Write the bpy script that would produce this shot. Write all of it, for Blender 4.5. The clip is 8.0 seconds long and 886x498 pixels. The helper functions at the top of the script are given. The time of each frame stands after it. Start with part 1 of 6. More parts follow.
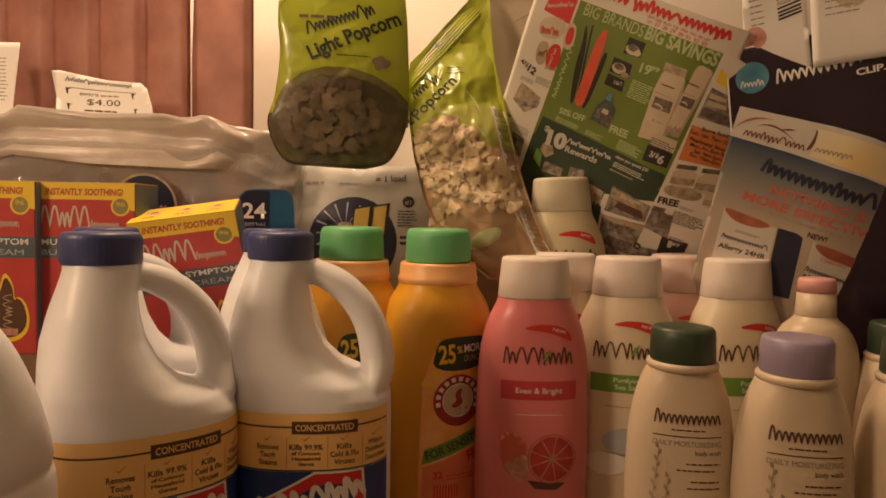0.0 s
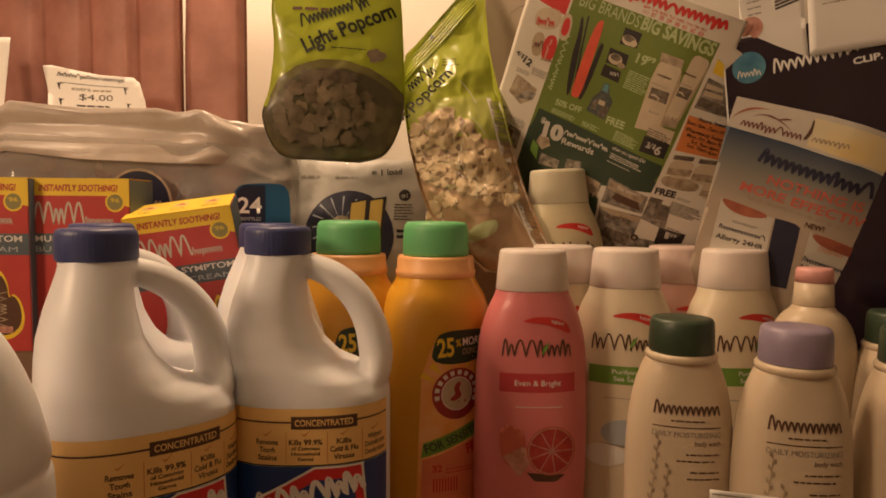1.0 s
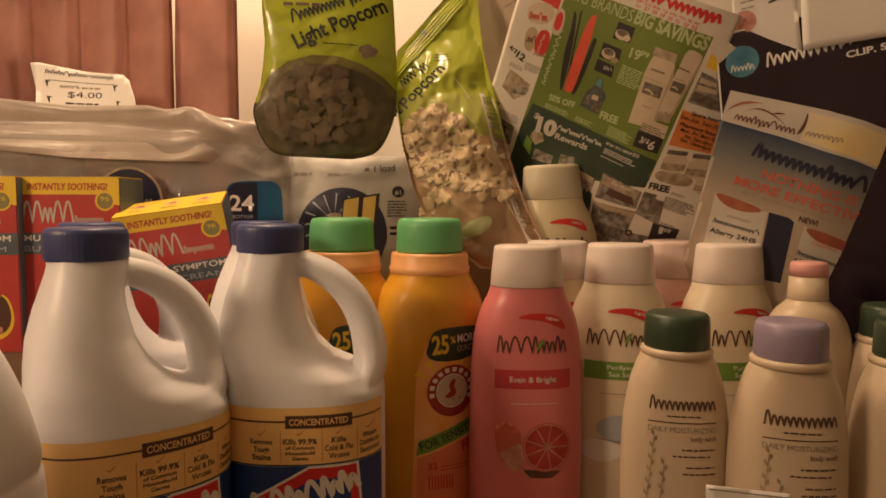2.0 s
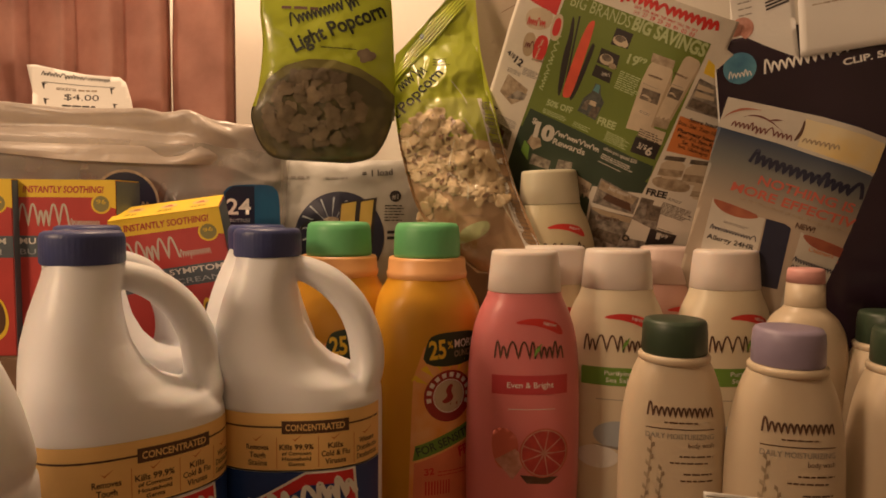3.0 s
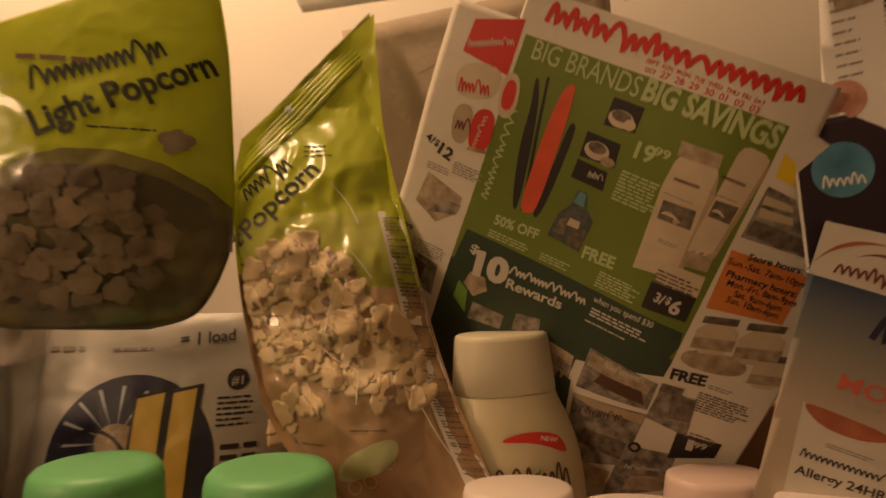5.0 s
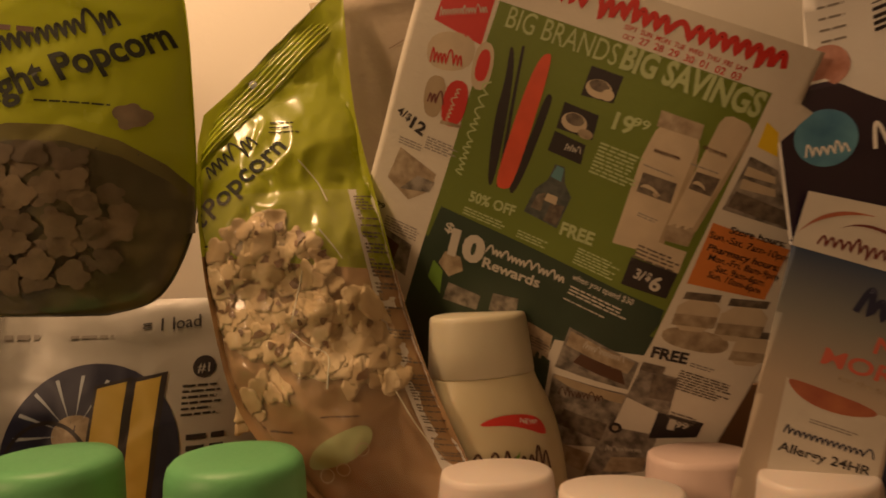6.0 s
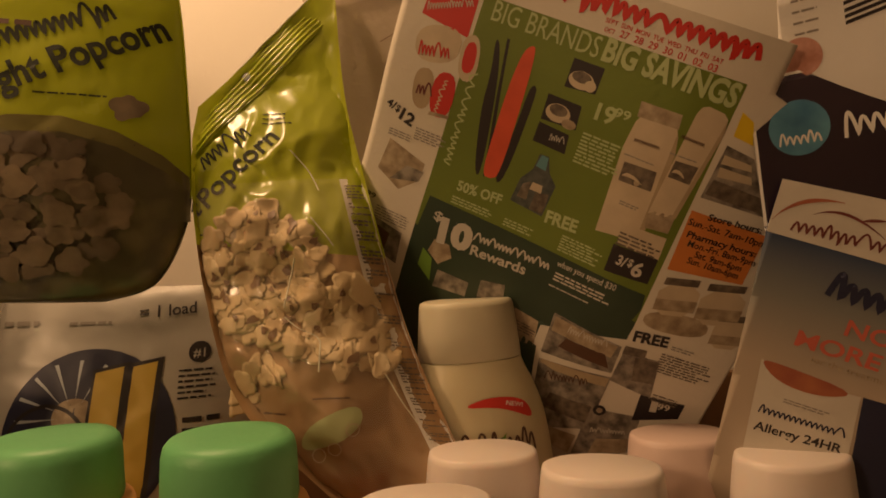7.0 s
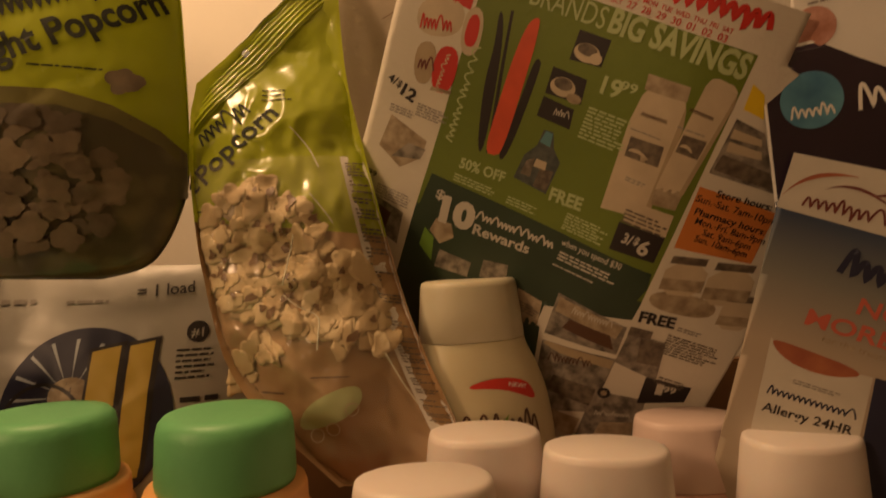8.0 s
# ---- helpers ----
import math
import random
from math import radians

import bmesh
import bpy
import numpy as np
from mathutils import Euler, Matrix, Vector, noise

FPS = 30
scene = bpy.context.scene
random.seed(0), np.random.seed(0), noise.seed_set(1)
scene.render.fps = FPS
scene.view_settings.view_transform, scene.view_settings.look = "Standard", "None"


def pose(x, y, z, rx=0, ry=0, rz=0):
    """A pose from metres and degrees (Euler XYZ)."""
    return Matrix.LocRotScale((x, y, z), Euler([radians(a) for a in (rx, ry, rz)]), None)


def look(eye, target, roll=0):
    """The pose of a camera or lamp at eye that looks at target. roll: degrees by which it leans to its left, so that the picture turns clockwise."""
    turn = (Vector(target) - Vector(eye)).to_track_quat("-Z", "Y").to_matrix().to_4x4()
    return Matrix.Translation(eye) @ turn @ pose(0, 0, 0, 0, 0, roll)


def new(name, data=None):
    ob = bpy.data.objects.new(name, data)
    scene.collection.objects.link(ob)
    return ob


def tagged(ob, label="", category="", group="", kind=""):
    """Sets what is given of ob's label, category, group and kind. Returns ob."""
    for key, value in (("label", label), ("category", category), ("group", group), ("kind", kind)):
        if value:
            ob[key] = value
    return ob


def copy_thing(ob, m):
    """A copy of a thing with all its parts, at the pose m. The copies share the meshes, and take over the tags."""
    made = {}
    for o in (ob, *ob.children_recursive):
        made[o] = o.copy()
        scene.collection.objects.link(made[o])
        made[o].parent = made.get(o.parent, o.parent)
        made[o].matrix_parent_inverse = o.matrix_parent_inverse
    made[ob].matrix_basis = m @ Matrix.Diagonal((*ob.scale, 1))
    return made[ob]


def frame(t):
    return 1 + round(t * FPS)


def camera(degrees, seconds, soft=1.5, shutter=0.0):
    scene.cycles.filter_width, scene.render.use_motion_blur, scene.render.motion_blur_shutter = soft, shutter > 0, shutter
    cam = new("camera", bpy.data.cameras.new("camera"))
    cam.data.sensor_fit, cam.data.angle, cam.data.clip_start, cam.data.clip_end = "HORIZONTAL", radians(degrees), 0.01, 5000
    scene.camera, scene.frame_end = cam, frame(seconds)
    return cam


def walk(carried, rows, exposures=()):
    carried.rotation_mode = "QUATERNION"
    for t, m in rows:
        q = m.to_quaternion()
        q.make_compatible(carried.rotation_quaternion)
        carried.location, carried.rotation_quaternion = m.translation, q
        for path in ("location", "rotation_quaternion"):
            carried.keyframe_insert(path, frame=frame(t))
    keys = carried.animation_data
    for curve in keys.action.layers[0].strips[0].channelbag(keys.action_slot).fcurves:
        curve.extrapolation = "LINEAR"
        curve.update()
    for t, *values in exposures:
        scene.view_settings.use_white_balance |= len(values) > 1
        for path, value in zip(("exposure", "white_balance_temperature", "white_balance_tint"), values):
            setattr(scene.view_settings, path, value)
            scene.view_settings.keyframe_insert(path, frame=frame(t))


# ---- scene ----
cam = camera(68.0, 8.0, soft=1.7, shutter=1.0)
PATH = [
    (0, (0.033, 0.031, 0.292), (-0.002, 2.028, 0.187), 1.0),
    (0.5, (0.033, 0.031, 0.292), (-0.003, 2.028, 0.187), 0.7),
    (1, (0.031, 0.033, 0.292), (0.011, 2.029, 0.166), 0.5),
    (1.5, (0.031, 0.035, 0.292), (0.024, 2.03, 0.154), 0.1),
    (3, (0.029, 0.037, 0.293), (0.042, 2.033, 0.167), 0.4),
    (3.5, (0.035, 0.047, 0.303), (0.014, 2.044, 0.2), 0.2),
    (3.6, (0.032, 0.056, 0.311), (0.063, 2.053, 0.195), 0.8),
    (3.8, (0.046, 0.097, 0.333), (0.174, 2.093, 0.33), 0.3),
    (4, (0.051, 0.13, 0.357), (0.206, 2.119, 0.507), -0.2),
    (4.2, (0.047, 0.178, 0.357), (0.251, 2.165, 0.465), -1.2),
    (4.5, (0.055, 0.257, 0.362), (0.297, 2.242, 0.366), -1.2),
    (4.7, (0.067, 0.289, 0.366), (0.246, 2.279, 0.453), -0.3),
    (5.8, (0.069, 0.336, 0.359), (0.33, 2.318, 0.417), -1.3),
    (6, (0.072, 0.331, 0.359), (0.33, 2.314, 0.41), -1.3),
    (6.5, (0.076, 0.325, 0.36), (0.338, 2.307, 0.403), -1.4),
    (7, (0.076, 0.32, 0.355), (0.339, 2.302, 0.388), -1.4),
    (7.5, (0.078, 0.326, 0.354), (0.347, 2.308, 0.379), -1.1),
    (8, (0.079, 0.327, 0.346), (0.324, 2.312, 0.363), -1.2),
]
EXPOSURES = [(0.0, -0.03, 6500, 10), (3.5, -0.03, 6500, 10), (4.0, 0.15, 5800, 10), (4.5, -0.22, 6800, 14), (5.8, -0.61, 7800, 14), (8.0, -0.62, 8000, 13)]
walk(cam, [(t, look(eye, target, roll)) for t, eye, target, roll in PATH], EXPOSURES)

# ---- light ----
world = bpy.data.worlds.new("room_dark")
scene.world = world
world.use_nodes = True
world.node_tree.nodes["Background"].inputs[0].default_value = (1.0, 0.72, 0.5, 1)
world.node_tree.nodes["Background"].inputs[1].default_value = 0.02


def area_lamp(name, m, size, watts, colour):
    data = bpy.data.lights.new(name, "AREA")
    data.shape, data.size, data.energy, data.color = "DISK", size, watts, colour
    ob = new(name, data)
    ob.matrix_world = m
    return ob


WARM = (1.0, 0.66, 0.40)
# Front fill added to brighten the upright faces; no such lamp is known.
area_lamp("front_fill", look((-0.60, -1.50, 1.00), (0.0, 0.6, 0.3)), 0.36, 0.9, WARM)
# Side fill added from the left; what stands there is unknown.
area_lamp("side_fill", look((-0.90, -0.02, 0.78), (-0.05, 0.62, 0.30)), 0.24, 6.3, WARM)
bulb = bpy.data.lights.new("bulb_glow", "POINT")
bulb.energy, bulb.color, bulb.shadow_soft_size = 17.8, WARM, 0.07
new("bulb_glow", bulb).location = (-0.19, 0.68, 0.96)

# ---- materials ----


def material(name, colour, rough=0.5, metal=0.0, vary=0.12, scale=40.0, bump=0.1, bump_scale=200.0, coat=0.0,
             transmission=0.0, alpha=1.0, second=None, emit=0.0, sss=0.0, spec=0.5):
    """A surface with two scales of variation in colour and roughness and a fine relief."""
    m = bpy.data.materials.new(name)
    m.use_nodes = True
    nt = m.node_tree
    p = nt.nodes["Principled BSDF"]
    co = nt.nodes.new("ShaderNodeTexCoord")
    n1 = nt.nodes.new("ShaderNodeTexNoise")
    n1.inputs["Scale"].default_value, n1.inputs["Detail"].default_value = scale, 6
    n2 = nt.nodes.new("ShaderNodeTexNoise")
    n2.inputs["Scale"].default_value, n2.inputs["Detail"].default_value = bump_scale, 4
    nt.links.new(co.outputs["Object"], n1.inputs["Vector"])
    nt.links.new(co.outputs["Object"], n2.inputs["Vector"])
    mix = nt.nodes.new("ShaderNodeMix")
    mix.data_type = "RGBA"
    two = second or tuple(c * (1 - vary) for c in colour)
    mix.inputs["A"].default_value = (*colour, 1)
    mix.inputs["B"].default_value = (*two, 1)
    ramp = nt.nodes.new("ShaderNodeMapRange")
    ramp.inputs["From Min"].default_value, ramp.inputs["From Max"].default_value = 0.35, 0.65
    nt.links.new(n1.outputs["Fac"], ramp.inputs["Value"])
    nt.links.new(ramp.outputs["Result"], mix.inputs["Factor"])
    nt.links.new(mix.outputs["Result"], p.inputs["Base Color"])
    rr = nt.nodes.new("ShaderNodeMapRange")
    rr.inputs["To Min"].default_value, rr.inputs["To Max"].default_value = max(rough - 0.06, 0.02), min(rough + 0.08, 1)
    nt.links.new(n2.outputs["Fac"], rr.inputs["Value"])
    nt.links.new(rr.outputs["Result"], p.inputs["Roughness"])
    b = nt.nodes.new("ShaderNodeBump")
    b.inputs["Strength"].default_value, b.inputs["Distance"].default_value = bump, 0.001
    nt.links.new(n2.outputs["Fac"], b.inputs["Height"])
    nt.links.new(b.outputs["Normal"], p.inputs["Normal"])
    p.inputs["Metallic"].default_value = metal
    p.inputs["Coat Weight"].default_value = coat
    p.inputs["Transmission Weight"].default_value = transmission
    p.inputs["Alpha"].default_value = alpha
    p.inputs["Specular IOR Level"].default_value = spec
    if sss:
        p.inputs["Subsurface Weight"].default_value = sss
        p.inputs["Subsurface Radius"].default_value = (0.012, 0.008, 0.005)
        p.inputs["Subsurface Scale"].default_value = 0.6
    if emit:
        p.inputs["Emission Color"].default_value = (*colour, 1)
        p.inputs["Emission Strength"].default_value = emit
    return m


WHITE_PLASTIC = material("white_hdpe", (0.84, 0.85, 0.89), 0.38, vary=0.05, scale=9, bump=0.06, bump_scale=350, sss=0.15)
CREAM_PLASTIC = material("cream_plastic", (0.74, 0.65, 0.49), 0.36, vary=0.06, scale=9, bump=0.05, bump_scale=300, sss=0.15)
FROST_PLASTIC = material("frosted_cap", (0.78, 0.70, 0.655), 0.42, vary=0.05, scale=12, bump=0.08, bump_scale=400, sss=0.2)
LOTION_PLASTIC = material("lotion_beige_plastic", (0.62, 0.51, 0.37), 0.38, vary=0.06, scale=9, bump=0.05, bump_scale=300, sss=0.12)
MILK_PLASTIC = material("greenish_cream_plastic", (0.60, 0.54, 0.36), 0.40, vary=0.06, scale=9, bump=0.05, bump_scale=300, sss=0.2)
MILK_CAP = material("greenish_frosted_cap", (0.58, 0.54, 0.40), 0.45, vary=0.05, scale=12, bump=0.08, bump_scale=400, sss=0.2)
ROSE_GEL = material("pale_rose_gel", (0.66, 0.40, 0.34), 0.34, vary=0.10, scale=10, bump=0.04, sss=0.2)
PINK_PLASTIC = material("pink_gel", (0.72, 0.22, 0.23), 0.30, vary=0.12, scale=10, bump=0.04, sss=0.2)
ROSE_PLASTIC = material("rose_cap", (0.70, 0.54, 0.49), 0.42, vary=0.06, scale=12, bump=0.06)
ORANGE_PLASTIC = material("orange_plastic", (0.68, 0.345, 0.028), 0.33, vary=0.10, scale=8, bump=0.05, sss=0.12)
ORANGE_RING = material("pale_orange_ring", (0.80, 0.42, 0.17), 0.40, vary=0.06, bump=0.05)
GREEN_CAP = material("green_cap", (0.14, 0.48, 0.20), 0.45, vary=0.10, scale=30, bump=0.12, bump_scale=500)
BLUE_CAP = material("blue_cap", (0.045, 0.060, 0.19), 0.42, vary=0.12, scale=30, bump=0.10, bump_scale=500)
DARK_GREEN_CAP = material("dark_green_cap", (0.035, 0.060, 0.035), 0.40, vary=0.10, bump=0.06)
LILAC_CAP = material("lilac_cap", (0.30, 0.25, 0.36), 0.40, vary=0.08, bump=0.06)
PINK_CAP = material("pink_pump_cap", (0.75, 0.38, 0.36), 0.42, vary=0.06, bump=0.06)
LABEL_ORANGE = material("label_orange", (0.90, 0.59, 0.22), 0.45, vary=0.10, scale=20, bump=0.04)
LABEL_BLUE = material("label_blue", (0.015, 0.05, 0.22), 0.40, vary=0.15, scale=20, bump=0.04)
LABEL_RED = material("label_red", (0.66, 0.03, 0.035), 0.40, vary=0.12, scale=25, bump=0.04)
DULL_YELLOW = material("label_dull_yellow", (0.60, 0.42, 0.09), 0.5, vary=0.08, scale=25, bump=0.04)
BAND_ROSE = material("band_rose_red", (0.56, 0.055, 0.07), 0.38, vary=0.12, scale=25, bump=0.04)
LABEL_YELLOW = material("label_yellow", (0.88, 0.62, 0.05), 0.45, vary=0.08, scale=25, bump=0.04)
INK = material("ink_black", (0.025, 0.018, 0.018), 0.5, vary=0.1, bump=0.0)
INK_BROWN = material("ink_brown", (0.10, 0.045, 0.025), 0.5, vary=0.1, bump=0.0)
INK_WHITE = material("ink_white", (0.82, 0.80, 0.76), 0.5, vary=0.05, bump=0.0)
INK_GREY = material("ink_grey", (0.30, 0.27, 0.24), 0.5, vary=0.1, bump=0.0)
INK_RED = material("ink_red", (0.62, 0.035, 0.03), 0.5, vary=0.1, bump=0.0)
INK_ORANGE = material("ink_orange", (0.66, 0.22, 0.06), 0.5, vary=0.1, bump=0.0)
INK_TEAL = material("ink_teal", (0.10, 0.26, 0.30), 0.5, vary=0.1, bump=0.0)
INK_GREEN = material("ink_green", (0.16, 0.32, 0.05), 0.5, vary=0.1, bump=0.0)
INK_DARK_GREEN = material("ink_dark_green", (0.030, 0.055, 0.030), 0.5, vary=0.15, bump=0.0)
PAPER = material("newsprint", (0.70, 0.65, 0.56), 0.75, vary=0.06, scale=15, bump=0.25, bump_scale=300)
PAPER_WHITE = material("white_paper", (0.80, 0.78, 0.74), 0.7, vary=0.05, scale=15, bump=0.2, bump_scale=300)
PAPER_BAG = material("beige_paper_bag", (0.46, 0.38, 0.29), 0.8, vary=0.10, scale=8, bump=0.3, bump_scale=250)
GLOSS_DARK = material("glossy_dark_brown_page", (0.028, 0.015, 0.028), 0.22, vary=0.25, scale=8, bump=0.06, coat=0.3)
CURTAIN = material("reddish_brown_curtain", (0.57, 0.315, 0.26), 0.55, second=(0.40, 0.20, 0.165), scale=17, bump=0.25, bump_scale=600)
WALL_PAINT = material("off_white_wall", (0.80, 0.76, 0.68), 0.75, vary=0.05, scale=3, bump=0.2, bump_scale=120)
WOOD = material("brown_wood", (0.22, 0.11, 0.05), 0.45, vary=0.4, scale=12, bump=0.15, bump_scale=90)
CARDBOARD = material("brown_cardboard", (0.20, 0.12, 0.075), 0.8, vary=0.15, scale=14, bump=0.3)

INK_PALE_GREEN = material("ink_pale_green", (0.46, 0.54, 0.27), 0.55, vary=0.1, bump=0.0)
INK_CORAL = material("ink_coral", (0.74, 0.10, 0.05), 0.5, vary=0.15, scale=60, bump=0.0)
INK_TAN = material("ink_tan", (0.46, 0.37, 0.26), 0.55, second=(0.27, 0.20, 0.13), scale=160, bump=0.0)
INK_NAVY = material("ink_navy", (0.018, 0.02, 0.05), 0.5, vary=0.1, bump=0.0)
INK_RED_SOFT = material("ink_soft_red", (0.58, 0.13, 0.09), 0.5, vary=0.1, bump=0.0)
INK_SKY = material("ink_sky_blue", (0.10, 0.30, 0.42), 0.4, second=(0.03, 0.13, 0.24), scale=40, bump=0.0)
INK_SKY_PALE = material("ink_pale_blue", (0.45, 0.50, 0.55), 0.5, vary=0.1, bump=0.0)
INK_ROSE = material("ink_rose", (0.62, 0.33, 0.27), 0.5, second=(0.42, 0.18, 0.13), scale=150, bump=0.0)
STRAW = material("ink_straw", (0.74, 0.56, 0.22), 0.45, second=(0.70, 0.62, 0.42), scale=25, bump=0.0)
FLESH = material("grapefruit_flesh", (0.50, 0.06, 0.05), 0.4, second=(0.38, 0.035, 0.04), scale=120, bump=0.0)
PHOTO_GREY = material("photo_grey", (0.34, 0.30, 0.25), 0.5, second=(0.10, 0.085, 0.07), scale=170, bump=0.0)
INK_RUST = material("ink_rust", (0.42, 0.14, 0.07), 0.5, second=(0.30, 0.08, 0.05), scale=60, bump=0.0)
INK_MAROON = material("ink_maroon", (0.16, 0.035, 0.03), 0.5, vary=0.1, bump=0.0)
INK_CREAM = material("ink_cream", (0.60, 0.50, 0.36), 0.5, second=(0.52, 0.43, 0.31), scale=60, bump=0.0)
INK_BUFF = material("ink_buff", (0.45, 0.35, 0.23), 0.5, second=(0.38, 0.29, 0.19), scale=60, bump=0.0)
INK_SEPIA = material("ink_sepia", (0.085, 0.065, 0.05), 0.5, second=(0.20, 0.16, 0.12), scale=220, bump=0.0)
INK_NEWS = material("ink_bare_newsprint", (0.58, 0.54, 0.47), 0.6, vary=0.08, scale=60, bump=0.0)
BOTTLE_SLATE = material("ink_slate_bottles", (0.10, 0.11, 0.105), 0.5, second=(0.045, 0.06, 0.055), scale=230, bump=0.0)
EMBLEM_RED = material("emblem_dark_red", (0.34, 0.030, 0.028), 0.4, vary=0.1, bump=0.0)
FILM_INK = material("film_ink", (0.018, 0.022, 0.010), 0.85, vary=0.2, bump=0.0)
FLYER_GREEN = material("flyer_green", (0.165, 0.225, 0.032), 0.5, second=(0.125, 0.175, 0.026), scale=7, bump=0.2, bump_scale=300)
FILM_GREEN = material("lime_green_film", (0.42, 0.47, 0.055), 0.24, second=(0.36, 0.41, 0.045), scale=18, bump=0.12, bump_scale=60, coat=0.4)
def let_through(m, colour, share):
    """Thin film: part of the light goes through it."""
    nt = m.node_tree
    tr, mix = nt.nodes.new("ShaderNodeBsdfTranslucent"), nt.nodes.new("ShaderNodeMixShader")
    tr.inputs["Color"].default_value = (*colour, 1)
    mix.inputs[0].default_value = share
    nt.links.new(nt.nodes["Principled BSDF"].outputs[0], mix.inputs[1])
    nt.links.new(tr.outputs[0], mix.inputs[2])
    nt.links.new(mix.outputs[0], nt.nodes["Material Output"].inputs["Surface"])


FILM_SEAL = material("lime_green_seal", (0.50, 0.58, 0.06), 0.14, second=(0.42, 0.50, 0.045), scale=30, bump=0.08, bump_scale=80, coat=0.8)
# Pale film for the seal's cut edge and for painted crease glints.
FILM_EDGE_GLINT = material("pale_film_edge_glint", (0.80, 0.78, 0.62), 0.15, vary=0.3, scale=90, bump=0.2, coat=0.6)
let_through(FILM_GREEN, (0.66, 0.74, 0.09), 0.33)
FILM_BOWL = material("dark_bowl_print", (0.165, 0.150, 0.045), 0.30, second=(0.120, 0.105, 0.036), scale=25, bump=0.1, bump_scale=60, coat=0.3)
FILM_TAN = material("tan_clear_film", (0.43, 0.28, 0.155), 0.22, second=(0.35, 0.22, 0.115), scale=22, bump=0.15, bump_scale=50, coat=0.4)
POUCH_WHITE = material("white_pouch_film", (0.45, 0.43, 0.39), 0.42, vary=0.08, scale=18, bump=0.15, bump_scale=60, coat=0.04)
WRAP = material("clear_shrink_wrap", (0.52, 0.48, 0.44), 0.14, vary=0.15, scale=20, bump=0.9, bump_scale=38, alpha=0.46)
WRAP_RIM = material("bunched_wrap", (0.52, 0.45, 0.40), 0.30, vary=0.12, scale=30, bump=0.6, bump_scale=70, alpha=0.82)
WATER_PLASTIC = material("clear_water_bottle", (0.42, 0.41, 0.40), 0.12, second=(0.30, 0.30, 0.31), scale=25, bump=0.2, bump_scale=80, coat=0.5)
WATER_BLUE = material("water_label_blue", (0.012, 0.10, 0.22), 0.3, second=(0.01, 0.06, 0.16), scale=20, bump=0.05)
WATER_NAVY = material("water_label_navy", (0.012, 0.018, 0.05), 0.3, vary=0.2, bump=0.05)


def popcorn_film(name, light, dark, gap, cell, rough):
    """Film with burst corn in it: lumpy pale cells between dark gaps."""
    m = material(name, light, rough, bump=0.15, bump_scale=60, coat=0.3)
    nt = m.node_tree
    co, warp, add = nt.nodes.new("ShaderNodeTexCoord"), nt.nodes.new("ShaderNodeTexNoise"), nt.nodes.new("ShaderNodeMix")
    warp.inputs["Scale"].default_value, warp.inputs["Detail"].default_value = cell * 1.1, 3
    add.data_type, add.blend_type = "VECTOR", "MIX"
    add.data_type = "RGBA"
    add.blend_type = "LINEAR_LIGHT"
    add.inputs["Factor"].default_value = 0.006
    cells, ramp = nt.nodes.new("ShaderNodeTexVoronoi"), nt.nodes.new("ShaderNodeValToRGB")
    cells.inputs["Scale"].default_value = cell
    cells.feature = "SMOOTH_F1"
    cells.inputs["Smoothness"].default_value = 0.35
    nt.links.new(co.outputs["Object"], warp.inputs["Vector"])
    nt.links.new(co.outputs["Object"], add.inputs["A"])
    nt.links.new(warp.outputs["Color"], add.inputs["B"])
    nt.links.new(add.outputs["Result"], cells.inputs["Vector"])
    nt.links.new(cells.outputs["Distance"], ramp.inputs[0])
    e = ramp.color_ramp.elements
    e[0].position, e[0].color = 0.18, (*light, 1)
    e[1].position, e[1].color = 0.62, (*gap, 1)
    mid = ramp.color_ramp.elements.new(0.44)
    mid.color = (*dark, 1)
    big, blend = nt.nodes.new("ShaderNodeTexNoise"), nt.nodes.new("ShaderNodeMix")
    big.inputs["Scale"].default_value = cell * 0.35
    blend.data_type, blend.blend_type = "RGBA", "MULTIPLY"
    blend.inputs["Factor"].default_value = 0.35
    nt.links.new(co.outputs["Object"], big.inputs["Vector"])
    nt.links.new(ramp.outputs[0], blend.inputs["A"])
    nt.links.new(big.outputs["Fac"], blend.inputs["B"])
    nt.links.new(blend.outputs["Result"], nt.nodes["Principled BSDF"].inputs["Base Color"])
    return m


PRINTED_CORN = popcorn_film("printed_popcorn_film", (0.185, 0.160, 0.075), (0.145, 0.125, 0.060), (0.105, 0.092, 0.048), 60, 0.32)
CLEAR_FILM = material("clear_glossy_film", (0.75, 0.66, 0.50), 0.10, vary=0.1, scale=30, bump=0.25, bump_scale=55, alpha=0.10, coat=0.6)


